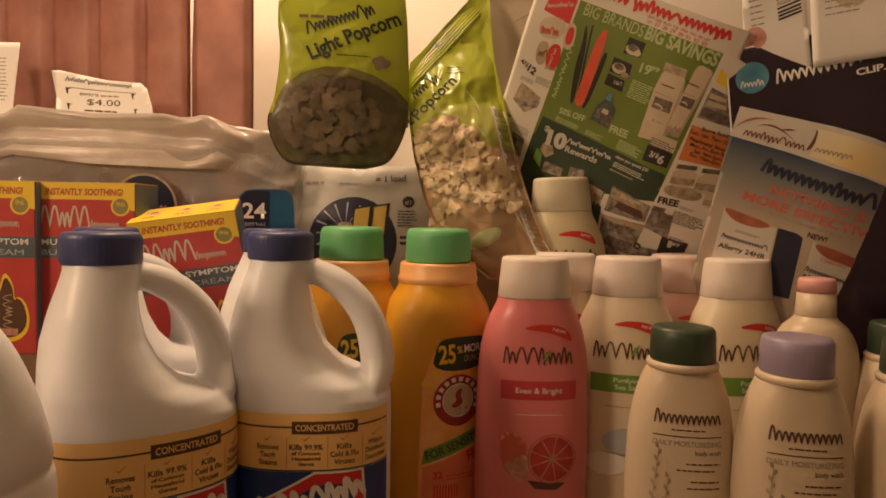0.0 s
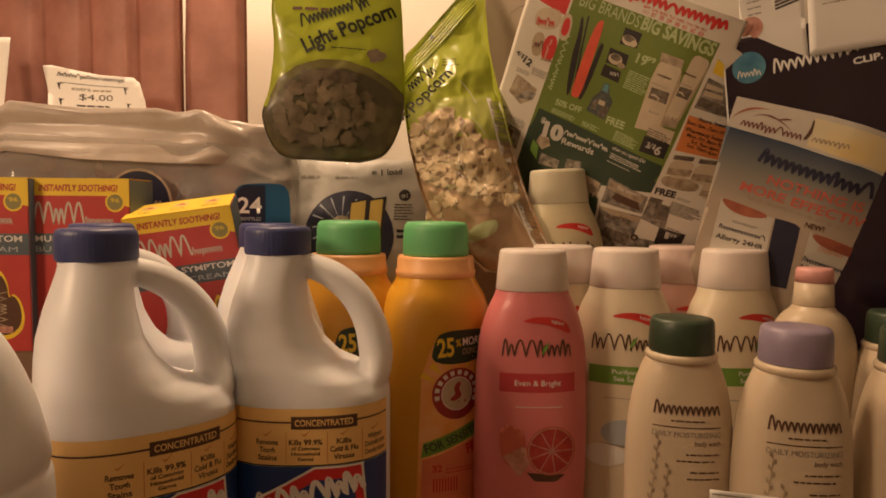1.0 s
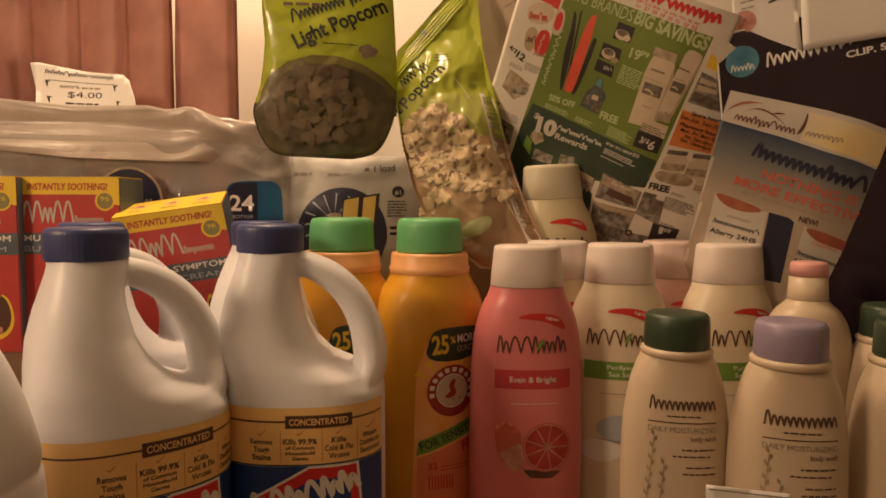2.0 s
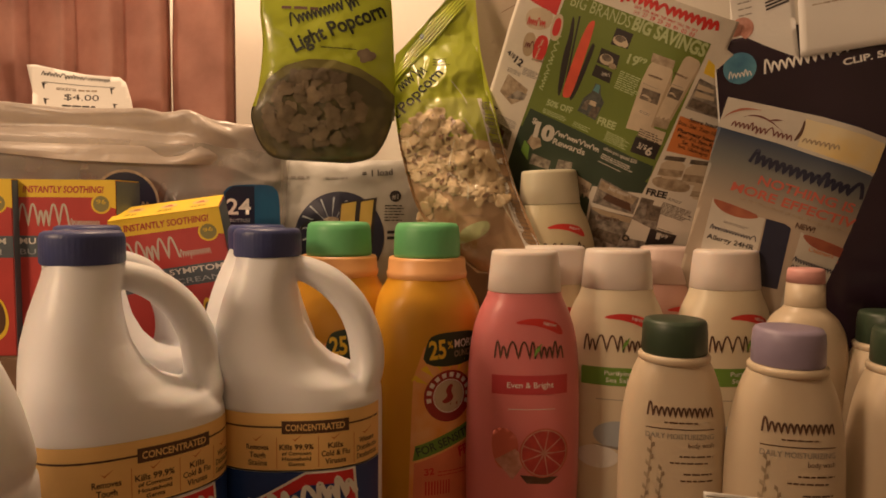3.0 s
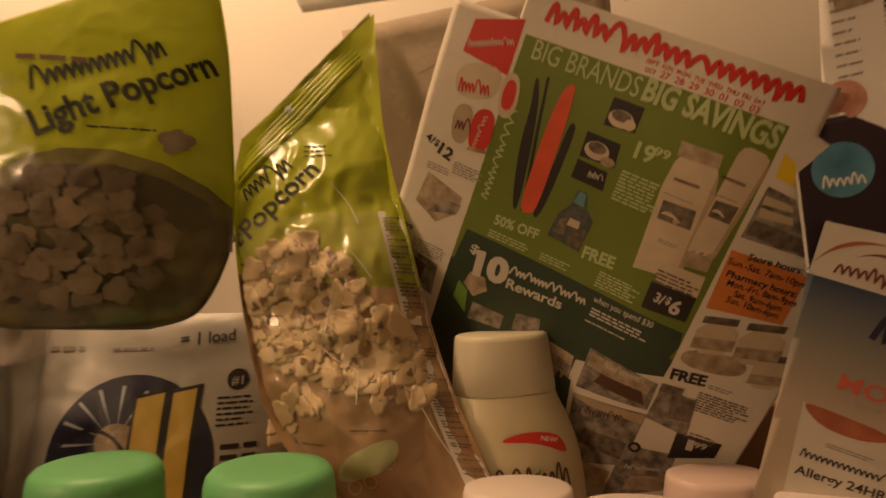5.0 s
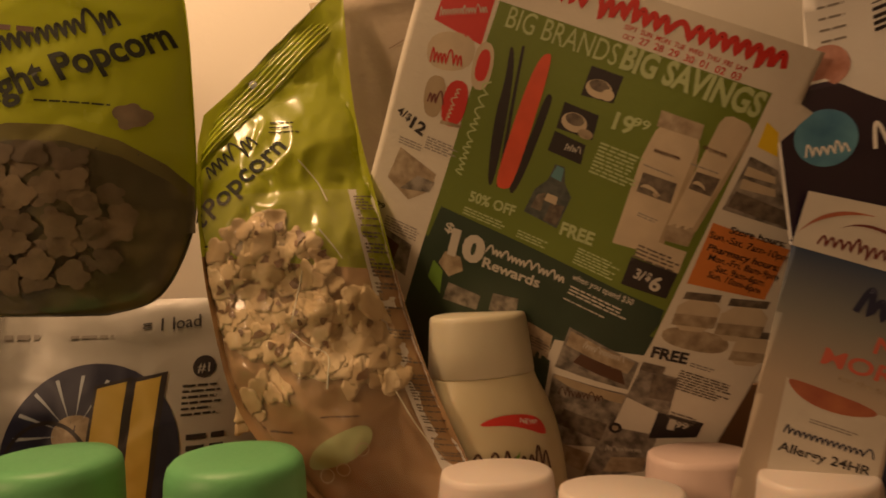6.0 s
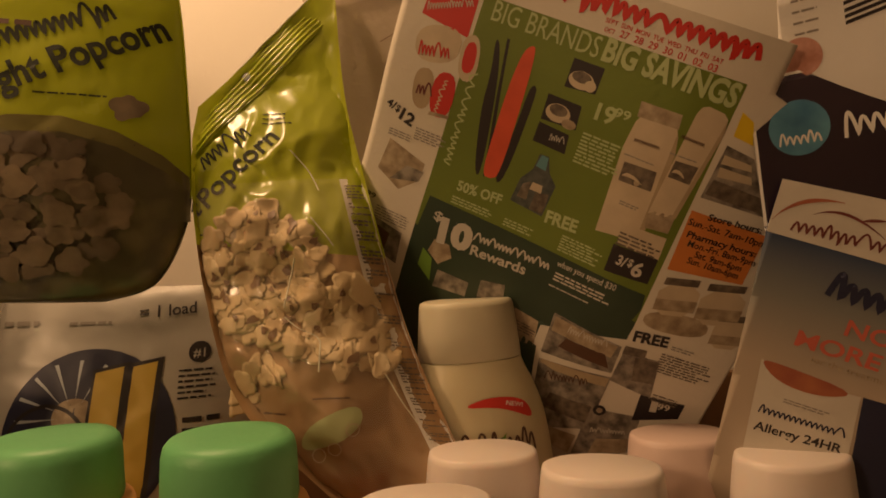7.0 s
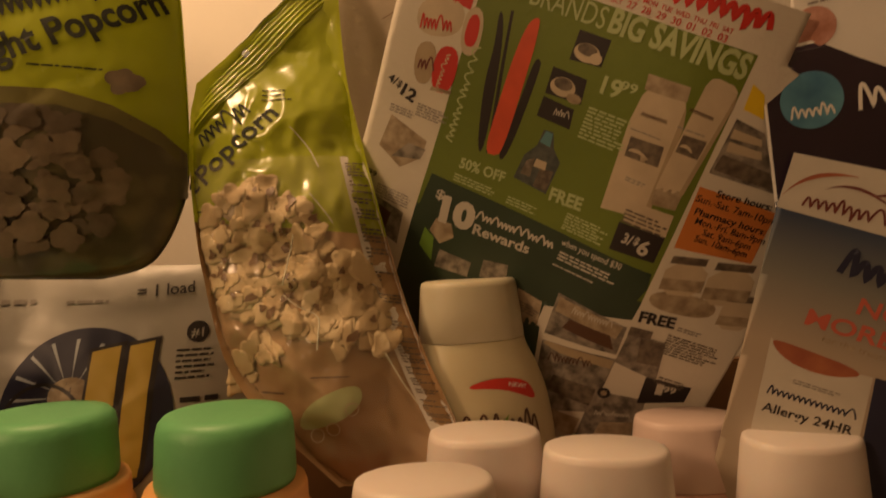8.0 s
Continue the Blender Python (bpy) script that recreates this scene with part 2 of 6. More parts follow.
def insert_page_material():
    """A printed page that runs from slate blue at its head through pale teal to cream at its foot."""
    m = material("printed_blue_to_cream", (0.5, 0.5, 0.5), 0.35, bump=0.05, coat=0.2)
    nt = m.node_tree
    co, sep = nt.nodes.new("ShaderNodeTexCoord"), nt.nodes.new("ShaderNodeSeparateXYZ")
    add, ramp = nt.nodes.new("ShaderNodeMath"), nt.nodes.new("ShaderNodeValToRGB")
    add.operation = "MULTIPLY_ADD"
    add.inputs[1].default_value, add.inputs[2].default_value = -14.0, 0.0
    nt.links.new(co.outputs["Object"], sep.inputs[0])
    nt.links.new(sep.outputs["Z"], add.inputs[0])
    nt.links.new(add.outputs[0], ramp.inputs[0])
    e = ramp.color_ramp.elements
    e[0].position, e[0].color = 0.05, (0.036, 0.058, 0.105, 1)
    e[1].position, e[1].color = 0.9, (0.44, 0.36, 0.28, 1)
    mid = ramp.color_ramp.elements.new(0.42)
    mid.color = (0.195, 0.200, 0.185, 1)
    nt.links.new(ramp.outputs[0], nt.nodes["Principled BSDF"].inputs["Base Color"])
    return m


INSERT_PAGE = insert_page_material()

# ---- building helpers ----


CARRIERS = {}


def carrier(owner):
    """The part of a thing that carries its print, or the thing itself."""
    if owner.name not in CARRIERS:
        own = [c for c in owner.children if c.name.split(".")[0] in ("body", "page", "film", "upper_film")]
        if not own:
            return owner
        CARRIERS[owner.name] = own[0]
    return CARRIERS[owner.name]


def part(name, bm, mat, parent=None, label="", smooth=True):
    me = bpy.data.meshes.new(name)
    bm.to_mesh(me)
    bm.free()
    me.materials.append(mat)
    if smooth:
        me.polygons.foreach_set("use_smooth", [True] * len(me.polygons))
    ob = new(name, me)
    ob.parent = parent
    if label:
        ob["label"] = label
    return ob


def thing(name, m, label, category, group="", kind=""):
    ob = new(name)
    ob.empty_display_size = 0.02
    ob.matrix_world = m
    return tagged(ob, label, category, group, kind)


def box_bm(x0, x1, y0, y1, z0, z1, bevel=0.0):
    bm = bmesh.new()
    bmesh.ops.create_cube(bm, size=1)
    for v in bm.verts:
        v.co = Vector(((x0, x1)[v.co.x > 0], (y0, y1)[v.co.y > 0], (z0, z1)[v.co.z > 0]))
    if bevel:
        bmesh.ops.bevel(bm, geom=bm.edges[:], offset=bevel, segments=2, affect="EDGES")
    return bm


def smooth_rows(rows, count):
    """Catmull-Rom through rows of numbers."""
    rows = np.array(rows, float)
    out = []
    for s in np.linspace(0, len(rows) - 1, count):
        i = min(int(s), len(rows) - 2)
        t = s - i
        p0, p1, p2, p3 = rows[max(i - 1, 0)], rows[i], rows[i + 1], rows[min(i + 2, len(rows) - 1)]
        out.append(0.5 * (2 * p1 + (p2 - p0) * t + (2 * p0 - 5 * p1 + 4 * p2 - p3) * t * t + (3 * p1 - p0 - 3 * p2 + p3) * t ** 3))
    return out


def loft_bm(rows, around=48, power=2.0, cap_top=True, cap_bottom=True, bm=None):
    """Rings of superellipses; a row is z, centre x, half width, half depth."""
    bm = bm or bmesh.new()
    rings = []
    for z, cx, a, b in rows:
        ring = []
        for k in range(around):
            t = 2 * math.pi * k / around
            c, s = math.cos(t), math.sin(t)
            ring.append(bm.verts.new((cx + a * math.copysign(abs(c) ** (2 / power), c), b * math.copysign(abs(s) ** (2 / power), s), z)))
        rings.append(ring)
    for lo, hi in zip(rings, rings[1:]):
        for k in range(around):
            bm.faces.new((lo[k], lo[(k + 1) % around], hi[(k + 1) % around], hi[k]))
    if cap_bottom:
        bm.faces.new(rings[0][::-1])
    if cap_top:
        bm.faces.new(rings[-1])
    return bm


def lathe_bm(rows, around=40):
    return loft_bm([(z, 0, r, r) for z, r in rows], around)


def tube_bm(path, around=16, bm=None):
    """A tube along rows of x, z, half width in the path's plane, half depth."""
    bm = bm or bmesh.new()
    rings = []
    for i, (x, z, a, b) in enumerate(path):
        p, q = path[max(i - 1, 0)], path[min(i + 1, len(path) - 1)]
        d = Vector((q[0] - p[0], 0, q[1] - p[1])).normalized()
        n = Vector((d.z, 0, -d.x))
        rings.append([bm.verts.new(Vector((x, 0, z)) + n * a * math.cos(t) + Vector((0, b * math.sin(t), 0)))
                      for t in [2 * math.pi * k / around for k in range(around)]])
    for lo, hi in zip(rings, rings[1:]):
        for k in range(around):
            bm.faces.new((lo[k], lo[(k + 1) % around], hi[(k + 1) % around], hi[k]))
    bm.faces.new(rings[0][::-1])
    bm.faces.new(rings[-1])
    bmesh.ops.recalc_face_normals(bm, faces=bm.faces[:])
    return bm


def fused(bm, voxel, rounds):
    """One smooth skin round overlapping solids, as a fresh bmesh."""
    me = bpy.data.meshes.new("fuse")
    bm.to_mesh(me)
    bm.free()
    ob = new("fuse", me)
    r = ob.modifiers.new("skin", "REMESH")
    r.mode, r.voxel_size = "VOXEL", voxel
    s = ob.modifiers.new("soft", "SMOOTH")
    s.factor, s.iterations = 0.5, rounds
    bpy.context.view_layer.update()
    done = bpy.data.meshes.new_from_object(ob.evaluated_get(bpy.context.evaluated_depsgraph_get()))
    out = bmesh.new()
    out.from_mesh(done)
    bpy.data.objects.remove(ob)
    return out

# ---- print on things ----
# A host is a thing and a map from its printed face (x across, z up) and a lift to a place on it.
LIFT = 0.00009


def flat_face(x, z, lift):
    return Vector((x, -lift, z))


def round_face(rows, power):
    """The front of a lofted body, seen along its depth."""
    zs = [r[0] for r in rows]

    def place(x, z, lift):
        cx, a, b = (float(np.interp(z, zs, [r[i] for r in rows])) for i in (1, 2, 3))
        q = min(abs((x - cx) / a), 0.995)
        return Vector((x, -b * (1 - q ** power) ** (1 / power) - lift - 0.0004, z))
    return place


def sheet_of(host, name, mat, pts, layer=1, thick=0.0, step=0.006):
    """A filled outline laid on a host's face, cut fine enough to follow it."""
    owner, face = host[:2]
    step = host[2] if len(host) > 2 else step
    bm = bmesh.new()
    bm.faces.new([bm.verts.new((x, 0, z)) for x, z in pts])
    xs, zs = [p[0] for p in pts], [p[1] for p in pts]
    for lo, hi, n in ((min(xs), max(xs), (1, 0, 0)), (min(zs), max(zs), (0, 0, 1))):
        for k in range(1, int((hi - lo) / step) + 1):
            c = lo + k * step
            bmesh.ops.bisect_plane(bm, geom=bm.verts[:] + bm.edges[:] + bm.faces[:], plane_co=Vector(n) * c, plane_no=n)
    bmesh.ops.triangulate(bm, faces=bm.faces[:])
    bm.normal_update()
    if bm.faces and sum(f.normal.y for f in bm.faces) > 0:
        bmesh.ops.reverse_faces(bm, faces=bm.faces[:])
    for v in bm.verts:
        v.co = face(v.co.x, v.co.z, LIFT * layer)
    if thick:
        bmesh.ops.solidify(bm, geom=bm.faces[:], thickness=thick)
    return part(name, bm, mat, carrier(owner))


def rounded(pts, rounds=2):
    """Cuts the corners of an outline."""
    for _ in range(rounds):
        out = []
        for p, q in zip(pts, pts[1:] + pts[:1]):
            out += [(0.75 * p[0] + 0.25 * q[0], 0.75 * p[1] + 0.25 * q[1]), (0.25 * p[0] + 0.75 * q[0], 0.25 * p[1] + 0.75 * q[1])]
        pts = out
    return pts


def patch(host, name, mat, pts, layer=1):
    if len(pts) > 4 and name in ("mascara_picture", "swoosh", "wedge", "leaf", "flame", "flame_edge", "logo_print", "count_label", "emblem_figure", "claim_panel"):
        pts = rounded(pts)
    return sheet_of(host, name, mat, pts, layer)


def disc(host, name, mat, c, rx, rz, layer=2, n=40):
    return sheet_of(host, name, mat, [(c[0] + rx * math.cos(2 * math.pi * k / n), c[1] + rz * math.sin(2 * math.pi * k / n)) for k in range(n)], layer)


def ring(host, name, mat, c, r0, r1, layer=3, n=48, start=0.0, end=360.0):
    owner, face = host[:2]
    bm = bmesh.new()
    loops = []
    for k in range(n + 1):
        t = radians(start + (end - start) * k / n)
        loops.append([bm.verts.new(face(c[0] + r * math.cos(t), c[1] + r * math.sin(t), LIFT * layer)) for r in (r0, r1)])
    for p, q in zip(loops, loops[1:]):
        bm.faces.new((p[0], p[1], q[1], q[0]))
    return part(name, bm, mat, carrier(owner))


def placed(host, name, mat, me_verts, faces, a, b, layer):
    """Puts flat shapes, measured along and above a base line from a to b, on a host."""
    owner, face = host[:2]
    d = Vector((b[0] - a[0], b[1] - a[1]))
    d.normalize()
    bm = bmesh.new()
    vs = [bm.verts.new((a[0] + x * d.x - y * d.y, 0, a[1] + x * d.y + y * d.x)) for x, y in me_verts]
    for f in faces:
        try:
            bm.faces.new([vs[i] for i in f])
        except ValueError:
            pass
    if len(host) > 2:
        for axis, n in ((0, (1, 0, 0)), (2, (0, 0, 1))):
            lo, hi = min(v.co[axis] for v in bm.verts), max(v.co[axis] for v in bm.verts)
            for k in range(1, int((hi - lo) / host[2]) + 1):
                bmesh.ops.bisect_plane(bm, geom=bm.verts[:] + bm.edges[:] + bm.faces[:], plane_co=Vector(n) * (lo + k * host[2]), plane_no=n)
    for v in bm.verts:
        v.co = face(v.co.x, v.co.z, LIFT * layer)
    return part(name, bm, mat, carrier(owner))


def lettering(host, text, a, b, height, mat, bold=0.0, layer=3, slant=0.0):
    """A line of letters from a to b whose capitals are height tall."""
    cu = bpy.data.curves.new("line", "FONT")
    cu.body, cu.size, cu.resolution_u, cu.offset, cu.shear = text, 1.0, 3, bold, slant
    ob = new("line", cu)
    bpy.context.view_layer.update()
    me = bpy.data.meshes.new_from_object(ob.evaluated_get(bpy.context.evaluated_depsgraph_get()))
    pts = [v.co.copy() for v in me.vertices]
    faces = [tuple(p.vertices) for p in me.polygons]
    bpy.data.objects.remove(ob)
    x0, x1 = min(p.x for p in pts), max(p.x for p in pts)
    sx, sy = math.dist(a, b) / (x1 - x0), height / 0.70
    return placed(host, "lettering", mat, [((p.x - x0) * sx, p.y * sy) for p in pts], faces, a, b, layer)


def wordmark(host, pattern, a, b, height, mat, layer=3, weight=1.0):
    """A trade mark as one plain ornament: a ribbon that runs up and down between its base line and the heights of its signs."""
    w = math.dist(a, b) / len(pattern)
    thick = weight * min(0.15 * w, 0.17 * height)
    line = []
    for k, ch in enumerate(pattern):
        hi = 0.72 * height if ch in "xnrapo" else height
        lo = -0.24 * height if ch == "p" else 0.0
        waves = 1 if ch in "lItr" else 2
        for q in range(12 * waves):
            u = q / (12 * waves)
            rise = (0.5 - 0.5 * math.cos(2 * math.pi * waves * u)) ** 0.5
            top = hi if waves == 1 or u < 0.5 else min(hi, 0.74 * height)
            line.append(((k + u) * w, thick / 2 + lo * (1 - rise) * (u < 0.5) + (top - thick) * rise))
    line.append((len(pattern) * w, thick / 2))
    verts, faces = [], []
    for k, p in enumerate(line):
        o, q = line[max(k - 1, 0)], line[min(k + 1, len(line) - 1)]
        dx, dz = q[0] - o[0], q[1] - o[1]
        n = math.hypot(dx, dz)
        nx, nz = -dz / n * thick / 2, dx / n * thick / 2
        verts.extend([(p[0] + nx, p[1] + nz), (p[0] - nx, p[1] - nz)])
        if k:
            faces.append((2 * k - 2, 2 * k - 1, 2 * k + 1, 2 * k))
    return placed(host, "wordmark", mat, verts, faces, a, b, layer)


def fine_print(host, a, b, lines, height, mat, layer=3):
    """Lines of print too small to read, between two opposite corners: bars of word length."""
    rnd = random.Random(round(a[0] * 1e4) * 31 + round(a[1] * 1e4))
    x0, x1, z0, z1 = min(a[0], b[0]), max(a[0], b[0]), min(a[1], b[1]), max(a[1], b[1])
    if z1 - z0 < height * lines:
        z0 = z1 - height * lines * 1.3
    verts, faces = [], []
    for k in range(lines):
        z = z1 - z0 - (k + 1) * (z1 - z0) / lines
        x, end = 0.0, (x1 - x0) * rnd.uniform(0.7, 1.0)
        while x < end:
            w = min(height * rnd.uniform(1.2, 4.0), end - x)
            i = len(verts)
            verts.extend([(x, z), (x + w, z), (x + w, z + 0.66 * height), (x, z + 0.66 * height)])
            faces.append((i, i + 1, i + 2, i + 3))
            x += w + height * 0.55
    return placed(host, "fine_print", mat, verts, faces, (x0, z0), (x1, z0), layer)

# ---- room ----


def slab(name, x0, x1, y0, y1, z0, z1, mat, label):
    ob = part(name, box_bm(x0, x1, y0, y1, z0, z1), mat, None, "", False)
    return tagged(ob, label, name.split("_")[0], kind="structure")


slab("floor", -1.9, 1.9, -2.3, 1.2, -0.80, -0.75, WOOD, "brown wooden floor of the room")
slab("ceiling", -1.9, 1.9, -2.3, 1.2, 1.70, 1.76, WALL_PAINT, "off-white painted ceiling")
slab("wall_north", -1.8, 1.8, 1.0, 1.1, -0.75, 1.70, WALL_PAINT, "off-white painted wall behind the table")
slab("wall_south", -1.8, 1.8, -2.2, -2.1, -0.75, 1.70, WALL_PAINT, "off-white painted wall")
slab("wall_west", -1.9, -1.8, -2.2, 1.1, -0.75, 1.70, WALL_PAINT, "off-white painted wall")
slab("wall_east", 1.8, 1.9, -2.2, 1.1, -0.75, 1.70, WALL_PAINT, "off-white painted wall")

# ---- table ----
table = thing("table", pose(0, 0.6, -0.75), "brown wooden table under the bottles and papers", "table")
part("tabletop", box_bm(-0.80, 0.80, -0.30, 0.38, 0.715, 0.75, 0.004), WOOD, table, "", False)
for sx in (-0.74, 0.74):
    for sy in (-0.25, 0.33):
        part("leg", box_bm(sx - 0.025, sx + 0.025, sy - 0.025, sy + 0.025, 0, 0.713, 0.003), WOOD, table, "", False)
part("riser", box_bm(-0.62, 0.52, 0.075, 0.36, 0.75, 0.823, 0.003), WOOD, table, "raised back step of the table", False)

# Added board: its dark brown stands in for shade below the popcorn bag.
part("gap_shade_board", box_bm(0.02, 0.52, 0.235, 0.250, 0.8235, 1.005, 0.002), WOOD, table, "dark board added in place of the shade in the gap behind the bottles", False)

# ---- curtain ----


PLEAT, PARTING = 0.0565, -0.284


def pleat_depth(x):
    """Lapped pleats: each swells forward towards its right edge and falls back sharply."""
    f = (x - PARTING) / 0.0727 if x > PARTING else ((x - PARTING) / PLEAT) % 1.0
    swell = math.sin(f / 0.90 * math.pi / 2) ** 1.3 if f < 0.90 else math.cos(min(f - 0.90, 0.10) / 0.10 * math.pi / 2)
    return 0.820 - 0.017 * swell + 0.003 * math.sin(x * 23)


def curtain(x0, x1, left_gap):
    bm = bmesh.new()
    cols, rows = int((x1 - x0) / 0.0018), 16
    grid = []
    for i in range(cols + 1):
        x = x0 + (x1 - x0) * i / cols
        line = []
        for j in range(rows + 1):
            z = 0.0765 + 0.5085 * j / rows
            gap = left_gap * max(0.0, min((z - 0.470) / 0.07, 1.0)) * (1 - i / cols)
            line.append(bm.verts.new((x + gap, pleat_depth(x), z)))
        grid.append(line)
    for i in range(cols):
        for j in range(rows):
            bm.faces.new((grid[i][j], grid[i + 1][j], grid[i + 1][j + 1], grid[i][j + 1]))
    bmesh.ops.solidify(bm, geom=bm.faces[:], thickness=0.0012)
    return bm


for x0, x1, gap, label in ((PARTING, -0.2113, 0.0024, "narrow reddish brown curtain panel with darker blotches"),
                           (-0.750, PARTING - 0.0006, 0.0, "wide reddish brown pleated curtain with darker blotches")):
    tagged(part("curtain", curtain(x0, x1, gap), CURTAIN), label, "curtain", "curtain panels")

# ---- bleach bottles ----


def bleach_bottle():
    ob = thing("bleach_bottle", pose(0, 0, 0), "white plastic jug with a blue cap and orange label", "bottle", "bleach bottles")
    rows = [(0.0, 0, 0.0505, 0.040), (0.004, 0, 0.0565, 0.045), (0.02, 0, 0.0585, 0.047), (0.11, 0, 0.0585, 0.047), (0.150, 0, 0.0585, 0.047),
            (0.163, -0.0005, 0.0585, 0.0465), (0.173, -0.0055, 0.0530, 0.046), (0.183, -0.0180, 0.0405, 0.045), (0.196, -0.0245, 0.0335, 0.0425),
            (0.211, -0.0277, 0.0288, 0.0385), (0.228, -0.0274, 0.0249, 0.0335), (0.241, -0.0258, 0.0222, 0.0285), (0.252, -0.0233, 0.0212, 0.0240), (0.262, -0.0225, 0.0200, 0.0200)]
    bm = loft_bm(rows, 56, 2.5)
    path = smooth_rows([(-0.018, 0.2500, 0.0075, 0.010), (0.000, 0.2495, 0.0090, 0.0110), (0.0190, 0.2410, 0.0104, 0.0120), (0.0340, 0.2265, 0.0112, 0.0125),
                        (0.0433, 0.2085, 0.0118, 0.014), (0.0475, 0.1905, 0.0125, 0.018), (0.0478, 0.1740, 0.0115, 0.026), (0.0450, 0.1620, 0.009, 0.028)], 30)
    tube_bm([tuple(r) for r in path], 20, bm)
    part("body", fused(bm, 0.0018, 5), WHITE_PLASTIC, ob)
    rows = [(0.2580, 0.0226), (0.2595, 0.0232), (0.2735, 0.0232), (0.2763, 0.0224), (0.2775, 0.0206)]
    bm = bmesh.new()
    rings = []
    for z, r in rows:
        rings.append([bm.verts.new((-0.0225 + q * math.cos(t), q * math.sin(t), z)) for t, q in
                      [(2 * math.pi * k / 144, r + (0.00022 if k % 3 == 1 and 0.259 < z < 0.275 else 0)) for k in range(144)]])
    for lo, hi in zip(rings, rings[1:]):
        for k in range(144):
            bm.faces.new((lo[k], lo[(k + 1) % 144], hi[(k + 1) % 144], hi[k]))
    bm.faces.new(rings[-1])
    part("cap", bm, BLUE_CAP, ob, "ribbed dark blue screw cap")
    part("neck_collar", loft_bm([(0.2535, -0.0225, 0.0205, 0.0205), (0.255, -0.0225, 0.0217, 0.0217), (0.2578, -0.0225, 0.0217, 0.0217)], 40), WHITE_PLASTIC, ob)
    return ob


bleach = bleach_bottle()
BLEACH_AT = [(-0.1680, 0.448, 37), (-0.0700, 0.505, 3), (-0.225, 0.556, 55), (-0.121, 0.606, 88), (-0.2165, 0.324, 0)]

# ---- laundry bottles ----


def laundry_bottle():
    ob = thing("laundry_bottle", pose(0, 0, 0), "orange plastic laundry bottle with a green cap", "bottle", "laundry bottles")
    rows = smooth_rows([(0.0, 0, 0.040, 0.036), (0.006, 0, 0.0445, 0.040), (0.03, 0, 0.0455, 0.041), (0.125, 0, 0.0455, 0.041), (0.175, 0, 0.0475, 0.043),
                        (0.196, 0, 0.0480, 0.0435), (0.212, 0, 0.0445, 0.041), (0.224, 0, 0.0375, 0.0365), (0.231, 0, 0.034, 0.034)], 46)
    part("body", loft_bm(rows, 56, 2.3), ORANGE_PLASTIC, ob)
    part("neck_ring", lathe_bm([(0.2300, 0.0335), (0.2312, 0.0355), (0.236, 0.0362), (0.2372, 0.0350), (0.2465, 0.0345), (0.249, 0.0335)], 48), ORANGE_RING, ob)
    bm = lathe_bm([(0.2492, 0.0292), (0.252, 0.0298), (0.272, 0.0290), (0.2765, 0.0280), (0.279, 0.0258), (0.2795, 0.02)], 60)
    part("cap", bm, GREEN_CAP, ob, "green screw cap")
    return ob


laundry = laundry_bottle()

# ---- body wash bottles ----


def wash_bottle(body_mat, cap_mat, label, name="body_wash_bottle"):
    ob = thing(name, pose(0, 0, 0), label, "bottle", "tall body wash bottles")
    rows = smooth_rows([(0.0, 0, 0.040, 0.022), (0.005, 0, 0.044, 0.026), (0.03, 0, 0.0468, 0.0285), (0.08, 0, 0.0482, 0.029), (0.14, 0, 0.0475, 0.029),
                        (0.170, 0, 0.0458, 0.0285), (0.191, 0, 0.0427, 0.0275), (0.207, 0, 0.0375, 0.0260), (0.217, 0, 0.0328, 0.0245), (0.2235, 0, 0.0306, 0.0235)], 60)
    part("body", loft_bm(rows, 60, 2.15), body_mat, ob)
    rows = [(0.2238, 0, 0.0304, 0.0233), (0.2245, 0, 0.0308, 0.0238), (0.240, 0, 0.0295, 0.0228), (0.254, 0, 0.0281, 0.0217), (0.2568, 0, 0.0274, 0.0210), (0.2577, 0, 0.0255, 0.019)]
    part("cap", loft_bm(rows, 56, 2.2), cap_mat, ob, "frosted flip cap")
    return ob


# ---- lotion bottles ----


def lotion_bottle(cap_mat, label):
    ob = thing("lotion_bottle", pose(0, 0, 0), label, "bottle", "lotion bottles")
    rows = smooth_rows([(0.0, 0, 0.030, 0.019), (0.004, 0, 0.033, 0.022), (0.03, 0, 0.0350, 0.0235), (0.09, 0, 0.0362, 0.0245), (0.128, 0, 0.0358, 0.0243),
                        (0.150, 0, 0.0342, 0.0235), (0.168, 0, 0.0312, 0.0224), (0.181, 0, 0.0272, 0.0212), (0.189, 0, 0.0236, 0.0200)], 52)
    part("body", loft_bm(rows, 56, 2.2), LOTION_PLASTIC, ob)
    part("collar", lathe_bm([(0.1885, 0.0222), (0.1898, 0.0238), (0.1925, 0.0241), (0.1942, 0.0230)], 48), LOTION_PLASTIC, ob)
    part("cap", lathe_bm([(0.1944, 0.0214), (0.1955, 0.0219), (0.210, 0.0216), (0.2150, 0.0211), (0.2172, 0.0198), (0.2178, 0.0165)], 56), cap_mat, ob, "round screw cap")
    return ob

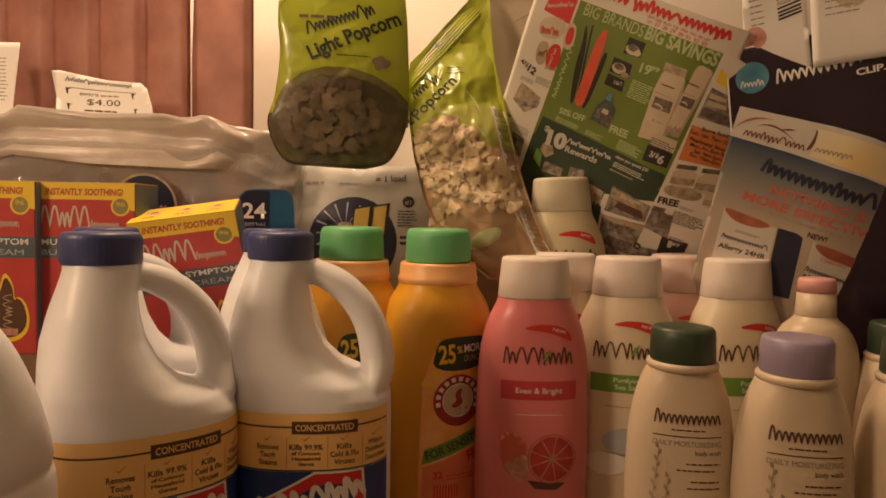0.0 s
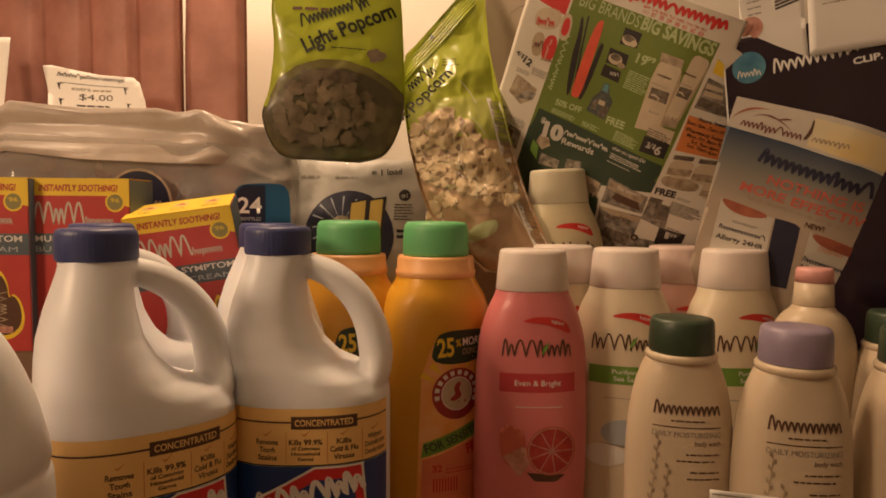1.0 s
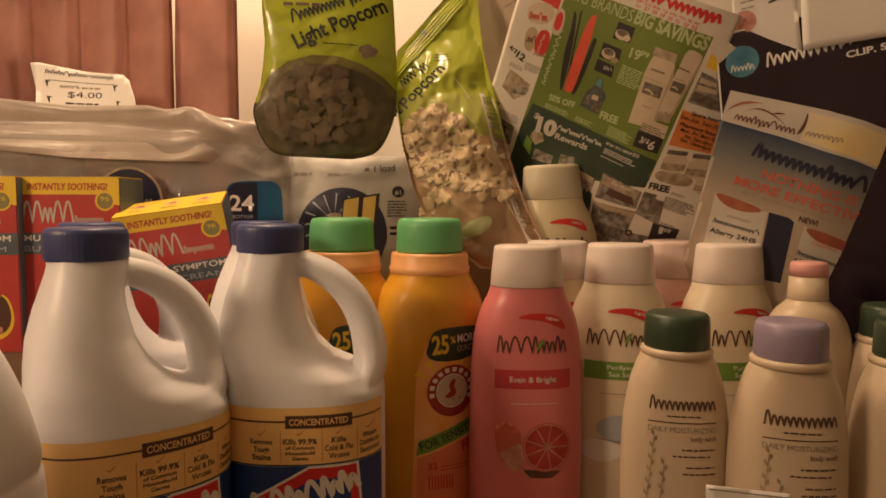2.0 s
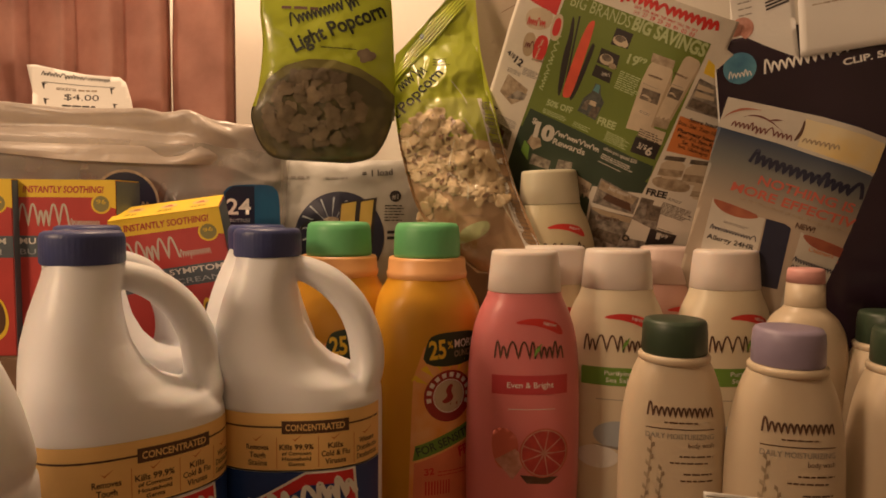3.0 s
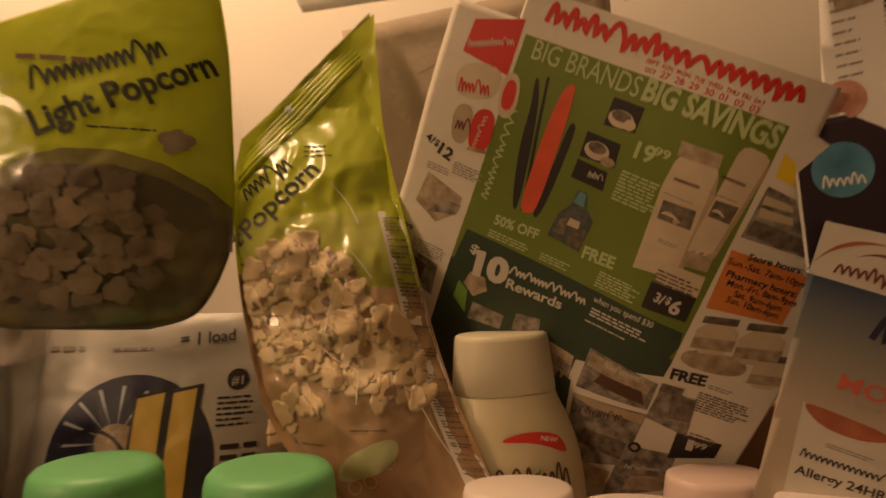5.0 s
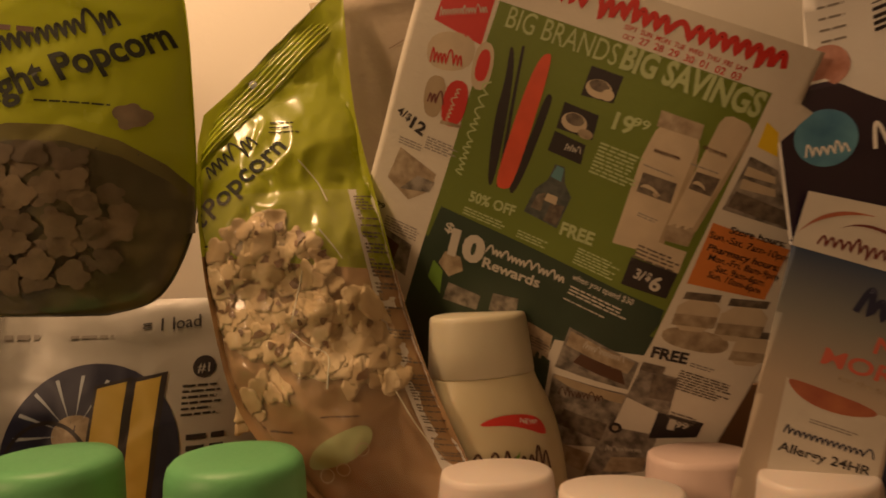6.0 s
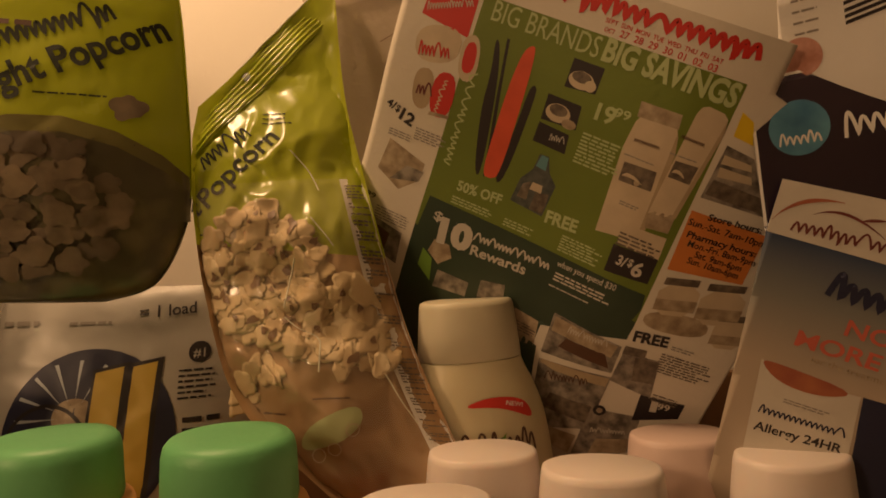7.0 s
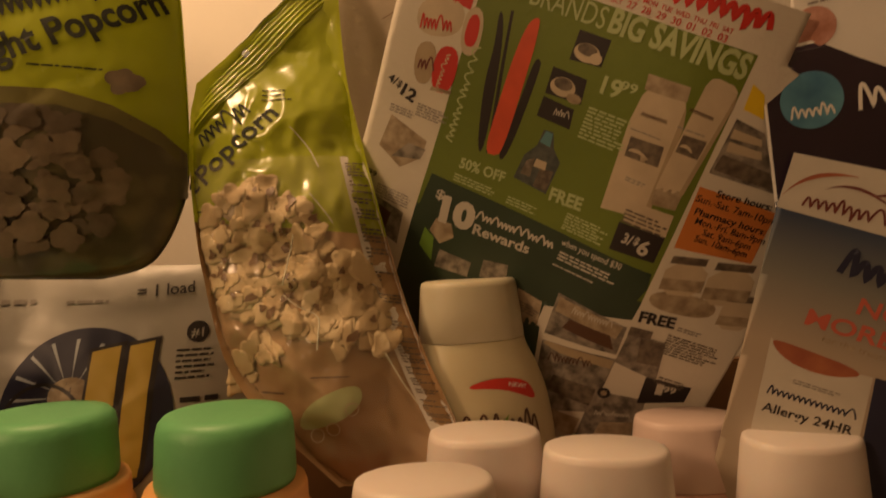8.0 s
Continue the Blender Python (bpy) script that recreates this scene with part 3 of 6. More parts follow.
# ---- print on the bottles ----
bleach_face = round_face([(0.0, 0, 0.0565, 0.045), (0.02, 0, 0.0585, 0.047), (0.15, 0, 0.0585, 0.047), (0.168, 0, 0.058, 0.046)], 2.5)
bleach_host = (bleach, lambda x, z, lift: bleach_face(x, z, lift + 0.0005), 0.003)
patch(bleach_host, "label_band", LABEL_ORANGE, [(-0.055, 0.120), (0.0565, 0.120), (0.0565, 0.1585), (-0.055, 0.1585)], 1)
patch(bleach_host, "label_field", LABEL_BLUE, [(-0.055, 0.012), (0.0565, 0.012), (0.0565, 0.1195), (-0.055, 0.1195)], 1)
patch(bleach_host, "rule", INK_BROWN, [(-0.053, 0.1490), (0.0560, 0.1490), (0.0560, 0.1502), (-0.053, 0.1502)], 3)
patch(bleach_host, "rule", INK, [(-0.046, 0.1200), (0.0565, 0.1200), (0.0565, 0.1208), (-0.046, 0.1208)], 2)
patch(bleach_host, "title_box", INK_BROWN, [(-0.005, 0.1450), (0.038, 0.1450), (0.038, 0.1535), (-0.005, 0.1535)], 4)
lettering(bleach_host, "CONCENTRATED", (-0.0025, 0.1472), (0.0355, 0.1472), 0.0042, LABEL_ORANGE, 0.02, 6)
for cx, w, rows in ((-0.021, 0.020, ("Removes", "Tough", "Stains")), (0.0045, 0.022, ("Kills 99.9%", "of Common", "Household", "Germs")),
                    (0.0295, 0.018, ("Kills", "Cold & Flu", "Viruses")), (0.0490, 0.012, ("Whitens", "Disinfects", "Deodorizes"))):
    z = 0.1345
    for k, line in enumerate(rows):
        small = len(rows) == 4 and k > 0
        half = w / 2 * min(1.0, len(line) / 9.5) * (0.9 if small else 1)
        lettering(bleach_host, line, (cx - half, z), (cx + half, z), 0.0024 if small else 0.0036, INK_BROWN, 0.02, 3)
        z -= 0.0036 if small or len(rows) == 4 else 0.0052
    patch(bleach_host, "tick", INK_ORANGE, [(cx - 0.003, 0.1422), (cx - 0.001, 0.1400), (cx + 0.004, 0.1448), (cx - 0.001, 0.1412)], 3)
for x in (-0.0085, 0.0185, 0.041):
    patch(bleach_host, "divider", INK_ORANGE, [(x, 0.122), (x + 0.0004, 0.122), (x + 0.0004, 0.143), (x, 0.143)], 3)
patch(bleach_host, "emblem_edge", INK_WHITE, [(-0.036, 0.094), (0.010, 0.1195), (0.042, 0.1195), (0.046, 0.066), (0.0, 0.040), (-0.036, 0.050)], 3)
patch(bleach_host, "emblem", LABEL_RED, [(-0.034, 0.093), (0.0105, 0.1180), (0.0405, 0.1180), (0.0445, 0.067), (0.0, 0.042), (-0.034, 0.052)], 4)
patch(bleach_host, "emblem_inner", LABEL_BLUE, [(-0.028, 0.088), (0.0115, 0.1105), (0.036, 0.1105), (0.039, 0.069), (0.0, 0.050), (-0.028, 0.058)], 5)
wordmark(bleach_host, "OIOIOV", (-0.026, 0.084), (0.043, 0.100), 0.018, INK_WHITE, 6, 1.9)

laundry_host = (laundry, round_face([(0.0, 0, 0.040, 0.036), (0.03, 0, 0.0455, 0.041), (0.125, 0, 0.0455, 0.041), (0.175, 0, 0.0475, 0.043), (0.196, 0, 0.048, 0.0435)], 2.3))
BURST = material("label_sunburst", (0.88, 0.50, 0.20), 0.4, second=(0.84, 0.36, 0.08), scale=45, bump=0.03)
patch(laundry_host, "label_panel", BURST, [(-0.030, 0.012), (0.036, 0.012), (0.036, 0.160), (0.030, 0.176), (-0.018, 0.176), (-0.026, 0.150)], 1)
for k in range(9):
    t = radians(20 * k - 10)
    c, s = math.cos(t), math.sin(t)
    patch(laundry_host, "ray", LABEL_YELLOW, [(0.005 + 0.022 * c, 0.133 + 0.022 * s), (0.005 + 0.036 * c - 0.003 * s, 0.133 + 0.034 * s + 0.003 * c), (0.005 + 0.036 * c + 0.003 * s, 0.133 + 0.034 * s - 0.003 * c)], 2)
patch(laundry_host, "claim_panel", INK_DARK_GREEN, [(-0.020, 0.158), (0.034, 0.160), (0.032, 0.186), (0.020, 0.1885), (-0.010, 0.1875), (-0.016, 0.180)], 3)
lettering(laundry_host, "25", (-0.0135, 0.1655), (0.0015, 0.1665), 0.0155, LABEL_YELLOW, 0.03, 4)
lettering(laundry_host, "%", (0.0025, 0.174), (0.0075, 0.1743), 0.006, LABEL_YELLOW, 0.02, 4)
lettering(laundry_host, "MORE", (0.0090, 0.1745), (0.0290, 0.1750), 0.0068, INK_WHITE, 0.02, 4)
lettering(laundry_host, "OUNCES", (0.0090, 0.1665), (0.0290, 0.1670), 0.0055, INK_TAN, 0.02, 4)
disc(laundry_host, "emblem", EMBLEM_RED, (0.005, 0.133), 0.0225, 0.0225, 4)
ring(laundry_host, "emblem_ring", INK_WHITE, (0.005, 0.133), 0.0137, 0.0147, 5)
disc(laundry_host, "emblem_field", INK_CREAM, (0.005, 0.133), 0.0135, 0.0135, 5)
for k in range(11):
    t = radians(200 - 22 * k)
    ring(laundry_host, "emblem_mark", INK_WHITE, (0.005, 0.133), 0.0165, 0.0205, 5, 4, 196 - 21 * k, 184 - 21 * k)
patch(laundry_host, "emblem_figure", EMBLEM_RED, [(-0.003, 0.128), (0.003, 0.126), (0.010, 0.131), (0.006, 0.137), (0.009, 0.143), (0.004, 0.143), (0.001, 0.137), (0.004, 0.133)], 6)
patch(laundry_host, "ribbon", INK_GREEN, [(-0.026, 0.078), (0.036, 0.098), (0.036, 0.112), (-0.024, 0.091)], 4)
lettering(laundry_host, "FOR SENSITIVE", (-0.022, 0.0822), (0.034, 0.1000), 0.0072, INK_DARK_GREEN, 0.02, 5)
patch(laundry_host, "lower_panel", material("label_salmon", (0.80, 0.24, 0.12), 0.4, vary=0.15, scale=30, bump=0.03), [(-0.026, 0.030), (0.036, 0.030), (0.036, 0.096), (-0.025, 0.076)], 2)
lettering(laundry_host, "32", (-0.0165, 0.0655), (-0.0080, 0.066), 0.0058, INK_RED, 0.03, 4)
lettering(laundry_host, "FREE", (0.016, 0.078), (0.036, 0.083), 0.0090, LABEL_RED, 0.03, 4)
fine_print(laundry_host, (-0.005, 0.064), (0.030, 0.070), 2, 0.0014, INK_RED, 4)
for k in range(9):
    patch(laundry_host, "bar", INK_RED, [(-0.016 + 0.0026 * k, 0.048), (-0.0148 + 0.0026 * k, 0.048), (-0.0148 + 0.0026 * k, 0.060), (-0.016 + 0.0026 * k, 0.060)], 4)

WASH_ROWS = [(0.0, 0, 0.040, 0.022), (0.03, 0, 0.0468, 0.0285), (0.08, 0, 0.0482, 0.029), (0.14, 0, 0.0475, 0.029), (0.170, 0, 0.0458, 0.0285),
             (0.191, 0, 0.0427, 0.0275), (0.207, 0, 0.0375, 0.026), (0.217, 0, 0.0328, 0.0245)]


def wash_print(ob, band_mat, words, ink):
    host = (ob, round_face(WASH_ROWS, 2.15))
    patch(host, "swoosh", INK_RED, [(-0.014, 0.2000), (0.000, 0.2045), (0.016, 0.2035), (0.026, 0.1990), (0.0300, 0.1885), (0.016, 0.1955), (0.004, 0.1990)], 4)
    lettering(host, "NEW!", (0.012, 0.1993), (0.0225, 0.1965), 0.0025, INK_WHITE, 0.01, 6)
    wordmark(host, "OtIVxO", (-0.027, 0.1710), (0.029, 0.1710), 0.0150, INK_BROWN, 2, 0.95)
    patch(host, "leaf", INK_GREEN, [(0.004, 0.1725), (0.009, 0.1785), (0.011, 0.1845), (0.006, 0.1795)], 4)
    patch(host, "band", band_mat, [(-0.029, 0.1425), (0.033, 0.1425), (0.033, 0.1580), (-0.029, 0.1580)], 1)
    n = len(words)
    for k, line in enumerate(words):
        z = 0.1480 if n == 1 else 0.1515 - 0.006 * k
        half = 0.019 if n == 1 else 0.0013 * len(line)
        lettering(host, line, (0.002 - half, z), (0.002 + half, z), 0.0046 if n == 1 else 0.0038, INK_WHITE, 0.005, 3)
    fine_print(host, (-0.016, 0.130), (0.024, 0.1345), 1, 0.0010, ink, 2)
    return host


def fruit(host):
    """A cut grapefruit with its peel, pith and segments, and two wedges beside it."""
    c = (0.014, 0.094)
    patch(host, "wedge", INK_RED_SOFT, [(-0.030, 0.112), (-0.018, 0.116), (-0.006, 0.106), (-0.010, 0.082), (-0.026, 0.080)], 1)
    patch(host, "wedge", INK_ROSE, [(-0.026, 0.088), (-0.010, 0.098), (0.0, 0.088), (-0.012, 0.072)], 2)
    disc(host, "peel", INK_RED_SOFT, c, 0.0205, 0.0205, 3)
    disc(host, "pith", INK_ROSE, c, 0.0194, 0.0194, 4)
    for k in range(9):
        t0, t1 = radians(40 * k + 1.2), radians(40 * k + 38.8)
        pts = [(c[0] + 0.002 * math.cos((t0 + t1) / 2), c[1] + 0.002 * math.sin((t0 + t1) / 2))]
        pts += [(c[0] + 0.0184 * math.cos(t0 + (t1 - t0) * q / 5), c[1] + 0.0184 * math.sin(t0 + (t1 - t0) * q / 5)) for q in range(6)]
        patch(host, "segment", FLESH, pts, 5)
    patch(host, "shade_print", INK_BROWN, [(-0.006, 0.076), (0.026, 0.0735), (0.018, 0.068), (0.0, 0.069)], 2)


def stones(host):
    for x, z, rx, rz, mat in ((0.004, 0.100, 0.022, 0.012, INK_SKY_PALE), (-0.014, 0.080, 0.018, 0.010, INK_WHITE), (0.020, 0.080, 0.016, 0.009, INK_TAN)):
        disc(host, "stone_print", mat, (x, z), rx, rz, 2)
    patch(host, "shade_print", INK_GREY, [(-0.020, 0.091), (0.010, 0.086), (0.028, 0.092), (0.006, 0.0895)], 3)


pink = wash_bottle(PINK_PLASTIC, FROST_PLASTIC, "translucent pink body wash bottle with a frosted white cap")
fruit(wash_print(pink, BAND_ROSE, ("Even & Bright",), INK_WHITE))
cream = wash_bottle(CREAM_PLASTIC, FROST_PLASTIC, "creamy white body wash bottle with a green band")
stones(wash_print(cream, INK_GREEN, ("Purifying", "Sea Salt"), INK_GREY))
milk = wash_bottle(MILK_PLASTIC, MILK_CAP, "pale greenish cream body wash bottle leaning on the raised back step")
stones(wash_print(milk, INK_GREEN, ("Purifying", "Sea Salt"), INK_GREY))
rose = wash_bottle(ROSE_GEL, ROSE_PLASTIC, "pale rose body wash bottle with a rosy cap behind the row")
fruit(wash_print(rose, BAND_ROSE, ("Even & Bright",), INK_WHITE))

LOTION_ROWS = [(0.0, 0, 0.030, 0.019), (0.03, 0, 0.035, 0.0235), (0.09, 0, 0.0362, 0.0245), (0.128, 0, 0.0358, 0.0243), (0.150, 0, 0.0342, 0.0235), (0.168, 0, 0.031, 0.0222)]


def lotion_print(ob, first):
    host = (ob, round_face(LOTION_ROWS, 2.2))
    wordmark(host, "Axxxno", (-0.0195, 0.1545), (0.0225, 0.1545), 0.0102, INK_BROWN, 1, 1.1)
    fine_print(host, (-0.009, 0.1508), (0.0225, 0.1522), 1, 0.0014, INK_BROWN, 1)
    patch(host, "rule", INK_BROWN, [(-0.0205, 0.1466), (0.0235, 0.1466), (0.0235, 0.1473), (-0.0205, 0.1473)], 1)
    lettering(host, first, (-0.0205, 0.1405), (0.0235, 0.1405), 0.0036, INK_GREY, 0.0, 1)
    lettering(host, "body wash", (0.0065, 0.1350), (0.0235, 0.1350), 0.0034, INK_BROWN, 0.0, 1)
    for k in range(2):
        fine_print(host, (0.001 - 0.006 * k, 0.1285 - 0.0045 * k), (0.0235, 0.1300 - 0.0045 * k), 1, 0.0015, INK_BROWN, 1)
        fine_print(host, (0.004 - 0.002 * k, 0.1170 - 0.0045 * k), (0.0235, 0.1185 - 0.0045 * k), 1, 0.0015, INK_BROWN, 1)
    for bx, bz, n in ((-0.0165, 0.137, 11), (-0.010, 0.118, 6)):
        for k in range(n):
            s = 1 if k % 2 else -1
            x, z = bx - 0.0004 * k, bz - 0.0042 * k
            patch(host, "sprig_leaf", INK_TAN, [(x, z), (x + s * 0.0022, z + 0.0020), (x + s * 0.0020, z + 0.0048), (x + s * 0.0002, z + 0.0032)], 1)
        patch(host, "sprig_stem", INK_TAN, [(bx - 0.0003, bz), (bx + 0.0003, bz), (bx - 0.0004 * n + 0.0004, bz - 0.0042 * n), (bx - 0.0004 * n - 0.0002, bz - 0.0042 * n)], 1)
    return host


lotion = lotion_bottle(DARK_GREEN_CAP, "cream lotion bottle with a dark green cap")
lotion_print(lotion, "DAILY MOISTURIZING")
lilac = lotion_bottle(LILAC_CAP, "cream lotion bottle with a dull lilac cap")
lotion_print(lilac, "DAILY MOISTURIZING")

# ---- set out the bottles ----
for k, (x, y, a) in enumerate(BLEACH_AT):
    m = pose(x, y, 0, 0, 0, a)
    if k:
        copy_thing(bleach, m)
    else:
        bleach.matrix_world = m
copy_thing(laundry, pose(-0.0625, 0.640, 0, 0, 0, 16))
laundry.matrix_world = pose(0.0185, 0.625, 0, 0, 0, 22)
pink.matrix_world = pose(0.1015, 0.588, 0, 0, 0, 1)
cream.matrix_world = pose(0.187, 0.615, 0, 0, 0, -13)
copy_thing(cream, pose(0.283, 0.615, 0, 0, 0, 8))
copy_thing(cream, pose(0.138, 0.652, 0, 0, 0, 0))
rose.matrix_world = pose(0.2495, 0.660, 0)
milk.matrix_world = pose(0.1510, 0.706, 0.0738, 0, -2.5, 6)
lotion.matrix_world = pose(0.1930, 0.487, 0, 0, 0, -10)
lilac.matrix_world = pose(0.2545, 0.454, 0.0003, 0, 0, -11)
copy_thing(lotion, pose(0.332, 0.452, 0.0003, 0, 0, -6))
copy_thing(lotion, pose(0.366, 0.520, 0.0003, 0, 0, -6))


def foam_bottle():
    ob = thing("foam_bottle", pose(0.3125, 0.54, 0, 0, 0, 0), "cream round-shouldered bottle with a pinkish narrow cap", "bottle")
    rows = smooth_rows([(0.0, 0, 0.026, 0.022), (0.004, 0, 0.029, 0.025), (0.05, 0, 0.032, 0.027), (0.15, 0, 0.0325, 0.027), (0.178, 0, 0.0322, 0.027),
                        (0.198, 0, 0.0292, 0.025), (0.210, 0, 0.0230, 0.021), (0.216, 0, 0.0165, 0.0165), (0.219, 0, 0.0142, 0.0142)], 50)
    part("body", loft_bm(rows, 48, 2.1), LOTION_PLASTIC, ob)
    part("cap", lathe_bm([(0.2192, 0.0140), (0.220, 0.0144), (0.237, 0.0135)], 40), LOTION_PLASTIC, ob, "cream lower cap")
    part("cap_top", lathe_bm([(0.2372, 0.0136), (0.246, 0.0132), (0.2482, 0.0122), (0.2486, 0.009)], 40), PINK_CAP, ob, "pink cap top")
    return ob


foam_bottle()

# ---- burn cream boxes ----
BOX_SIDE = material("box_side_slate", (0.10, 0.13, 0.16), 0.45, vary=0.15, scale=30, bump=0.05)
CARTON_RED = material("carton_red", (0.52, 0.060, 0.055), 0.42, vary=0.12, scale=25, bump=0.05)


def cream_box(w=0.090, h=0.150, d=0.045):
    ob = thing("burn_cream_box", pose(0, 0, 0), "red and yellow burn cream carton standing among the bottles", "box", "burn cream boxes")
    part("body", box_bm(-w / 2, w / 2, 0, d, 0, h, 0.0007), CARTON_RED, ob, "", False)
    part("lid", box_bm(-w / 2 + 0.0003, w / 2 - 0.0003, 0.0003, d - 0.0003, h + 0.0001, h + 0.0007), LABEL_YELLOW, ob, "yellow top flap", False)
    part("side_panel", box_bm(w / 2 + 0.0001, w / 2 + 0.0005, 0.0005, d - 0.0005, 0.0005, h - 0.0005), BOX_SIDE, ob, "slate blue side", False)
    host = (ob, flat_face)
    patch(host, "head_band", LABEL_YELLOW, [(-w / 2, h - 0.0145), (w / 2 - 0.017, h - 0.0145), (w / 2 - 0.012, h - 0.021), (w / 2, h - 0.024), (w / 2, h), (-w / 2, h)], 1)
    lettering(host, "INSTANTLY SOOTHING!", (-w / 2 + 0.011, h - 0.0105), (w / 2 - 0.010, h - 0.0105), 0.0056, CARTON_RED, 0.025, 3, 0.15)
    disc(host, "seal_edge", LABEL_YELLOW, (w / 2 - 0.0125, h - 0.0200), 0.0085, 0.0085, 2)
    disc(host, "seal", material("seal_olive", (0.30, 0.27, 0.10), 0.5, bump=0.0), (w / 2 - 0.0125, h - 0.0200), 0.0068, 0.0068, 3)
    lettering(host, "96", (w / 2 - 0.0165, h - 0.0200), (w / 2 - 0.0085, h - 0.0200), 0.0038, LABEL_YELLOW, 0.0, 4)
    wordmark(host, "Ilxll", (-w / 2 + 0.006, h - 0.040), (0.005, h - 0.040), 0.0205, INK_NEWS, 2, 1.3)
    wordmark(host, "dxpxxx", (0.006, h - 0.040), (w / 2 - 0.014, h - 0.040), 0.0080, INK_NEWS, 2)
    patch(host, "name_band", BOX_SIDE, [(-w / 2, h - 0.066), (w / 2, h - 0.066), (w / 2, h - 0.0475), (-w / 2, h - 0.0475)], 1)
    lettering(host, "MULTI-SYMPTOM", (-w / 2 + 0.007, h - 0.0545), (w / 2 - 0.006, h - 0.0545), 0.0052, INK_WHITE, 0.015, 3)
    lettering(host, "BURN CREAM", (-w / 2 + 0.007, h - 0.0635), (w / 2 - 0.010, h - 0.0635), 0.0048, INK_SKY_PALE, 0.0, 3)
    fl = (w / 2 - 0.024, h - 0.110)
    shape = [(0.0, -0.028), (0.013, -0.022), (0.017, -0.010), (0.014, 0.004), (0.008, 0.010), (0.005, 0.006), (0.004, 0.020), (-0.003, 0.030), (-0.007, 0.014), (-0.015, 0.002), (-0.017, -0.010), (-0.011, -0.022)]
    patch(host, "flame_edge", LABEL_YELLOW, [(fl[0] + 1.12 * x, fl[1] + 1.12 * z) for x, z in shape], 2)
    patch(host, "flame", INK_BROWN, [(fl[0] + 0.97 * x, fl[1] + 0.97 * z) for x, z in shape], 3)
    wordmark(host, "Ilxll", (fl[0] + 0.004, fl[1] - 0.018), (fl[0] + 0.004, fl[1] + 0.012), 0.009, INK_TAN, 4)
    patch(host, "tube_print", INK_ROSE, [(fl[0] - 0.008, fl[1] - 0.024), (fl[0] + 0.008, fl[1] - 0.024), (fl[0] + 0.008, fl[1] - 0.018), (fl[0] - 0.008, fl[1] - 0.018)], 4)
    fine_print(host, (-w / 2 + 0.006, 0.008), (0.010, 0.012), 1, 0.002, INK_WHITE, 2)
    top = (ob, lambda x, z, lift: Vector((x, z, h + 0.0008 + lift)))
    for k in (-1, 0, 1):
        disc(top, "icon", material("icon_cream", (0.75, 0.55, 0.20), 0.5, bump=0.0), (0.027 * k, 0.026), 0.0072, 0.0072, 1)
        patch(top, "icon_mark", CARTON_RED, [(0.027 * k - 0.004, 0.024), (0.027 * k + 0.004, 0.024), (0.027 * k + 0.002, 0.030), (0.027 * k - 0.001, 0.029)], 2)
        fine_print(top, (0.027 * k - 0.007, 0.010), (0.027 * k + 0.007, 0.015), 2, 0.0014, INK_BROWN, 1)
    return ob


for x0, x1, y0, y1, top, label in ((-0.470, -0.2450, 0.592, 0.680, 0.164, "plain brown cardboard carton under the red boxes"),
                                   (-0.2320, -0.130, 0.655, 0.680, 0.1410, "low brown cardboard carton under the tilted red box")):
    tagged(part("cardboard_carton", box_bm(x0, x1, y0, y1, 0.0, top, 0.002), CARDBOARD, None, "", False), label, "box", "cardboard cartons")
boxes = cream_box()
boxes.matrix_world = pose(-0.2925, 0.602, 0.1640, 0, 0, 0)
copy_thing(boxes, pose(-0.3755, 0.592, 0.1640, 0, 0, 2))
tagged(copy_thing(boxes, pose(-0.1885, 0.6330, 0.1416, 14, -8.5, 10)), "tilted red and yellow burn cream carton leaning forward")

# ---- water pack ----
WATER_AT = (-0.335, 0.739, 0.0732)


def water_bottle():
    ob = thing("water_bottle", pose(0, 0, 0), "clear plastic water bottle inside the shrink wrap", "bottle", "wrapped water bottles")
    rows = smooth_rows([(0.0, 0.028), (0.006, 0.0305), (0.04, 0.031), (0.05, 0.0298), (0.06, 0.031), (0.16, 0.031), (0.19, 0.030), (0.22, 0.024), (0.25, 0.0145), (0.262, 0.0135)], 40)
    part("body", lathe_bm([tuple(r) for r in rows], 28), WATER_PLASTIC, ob)
    part("label_wrap", lathe_bm([(0.085, 0.0312), (0.086, 0.0316), (0.150, 0.0316), (0.151, 0.0312)], 28), WATER_BLUE, ob, "blue wrap label")
    part("cap", lathe_bm([(0.2625, 0.0145), (0.263, 0.015), (0.277, 0.0148), (0.279, 0.013)], 28), WATER_PLASTIC, ob, "clear bottle cap")
    return ob


wb = water_bottle()
wb.matrix_world = pose(-0.492, 0.735, 0.0738)
for i in range(1, 6):
    copy_thing(wb, pose(-0.492 + 0.0635 * i, 0.735, 0.0738))


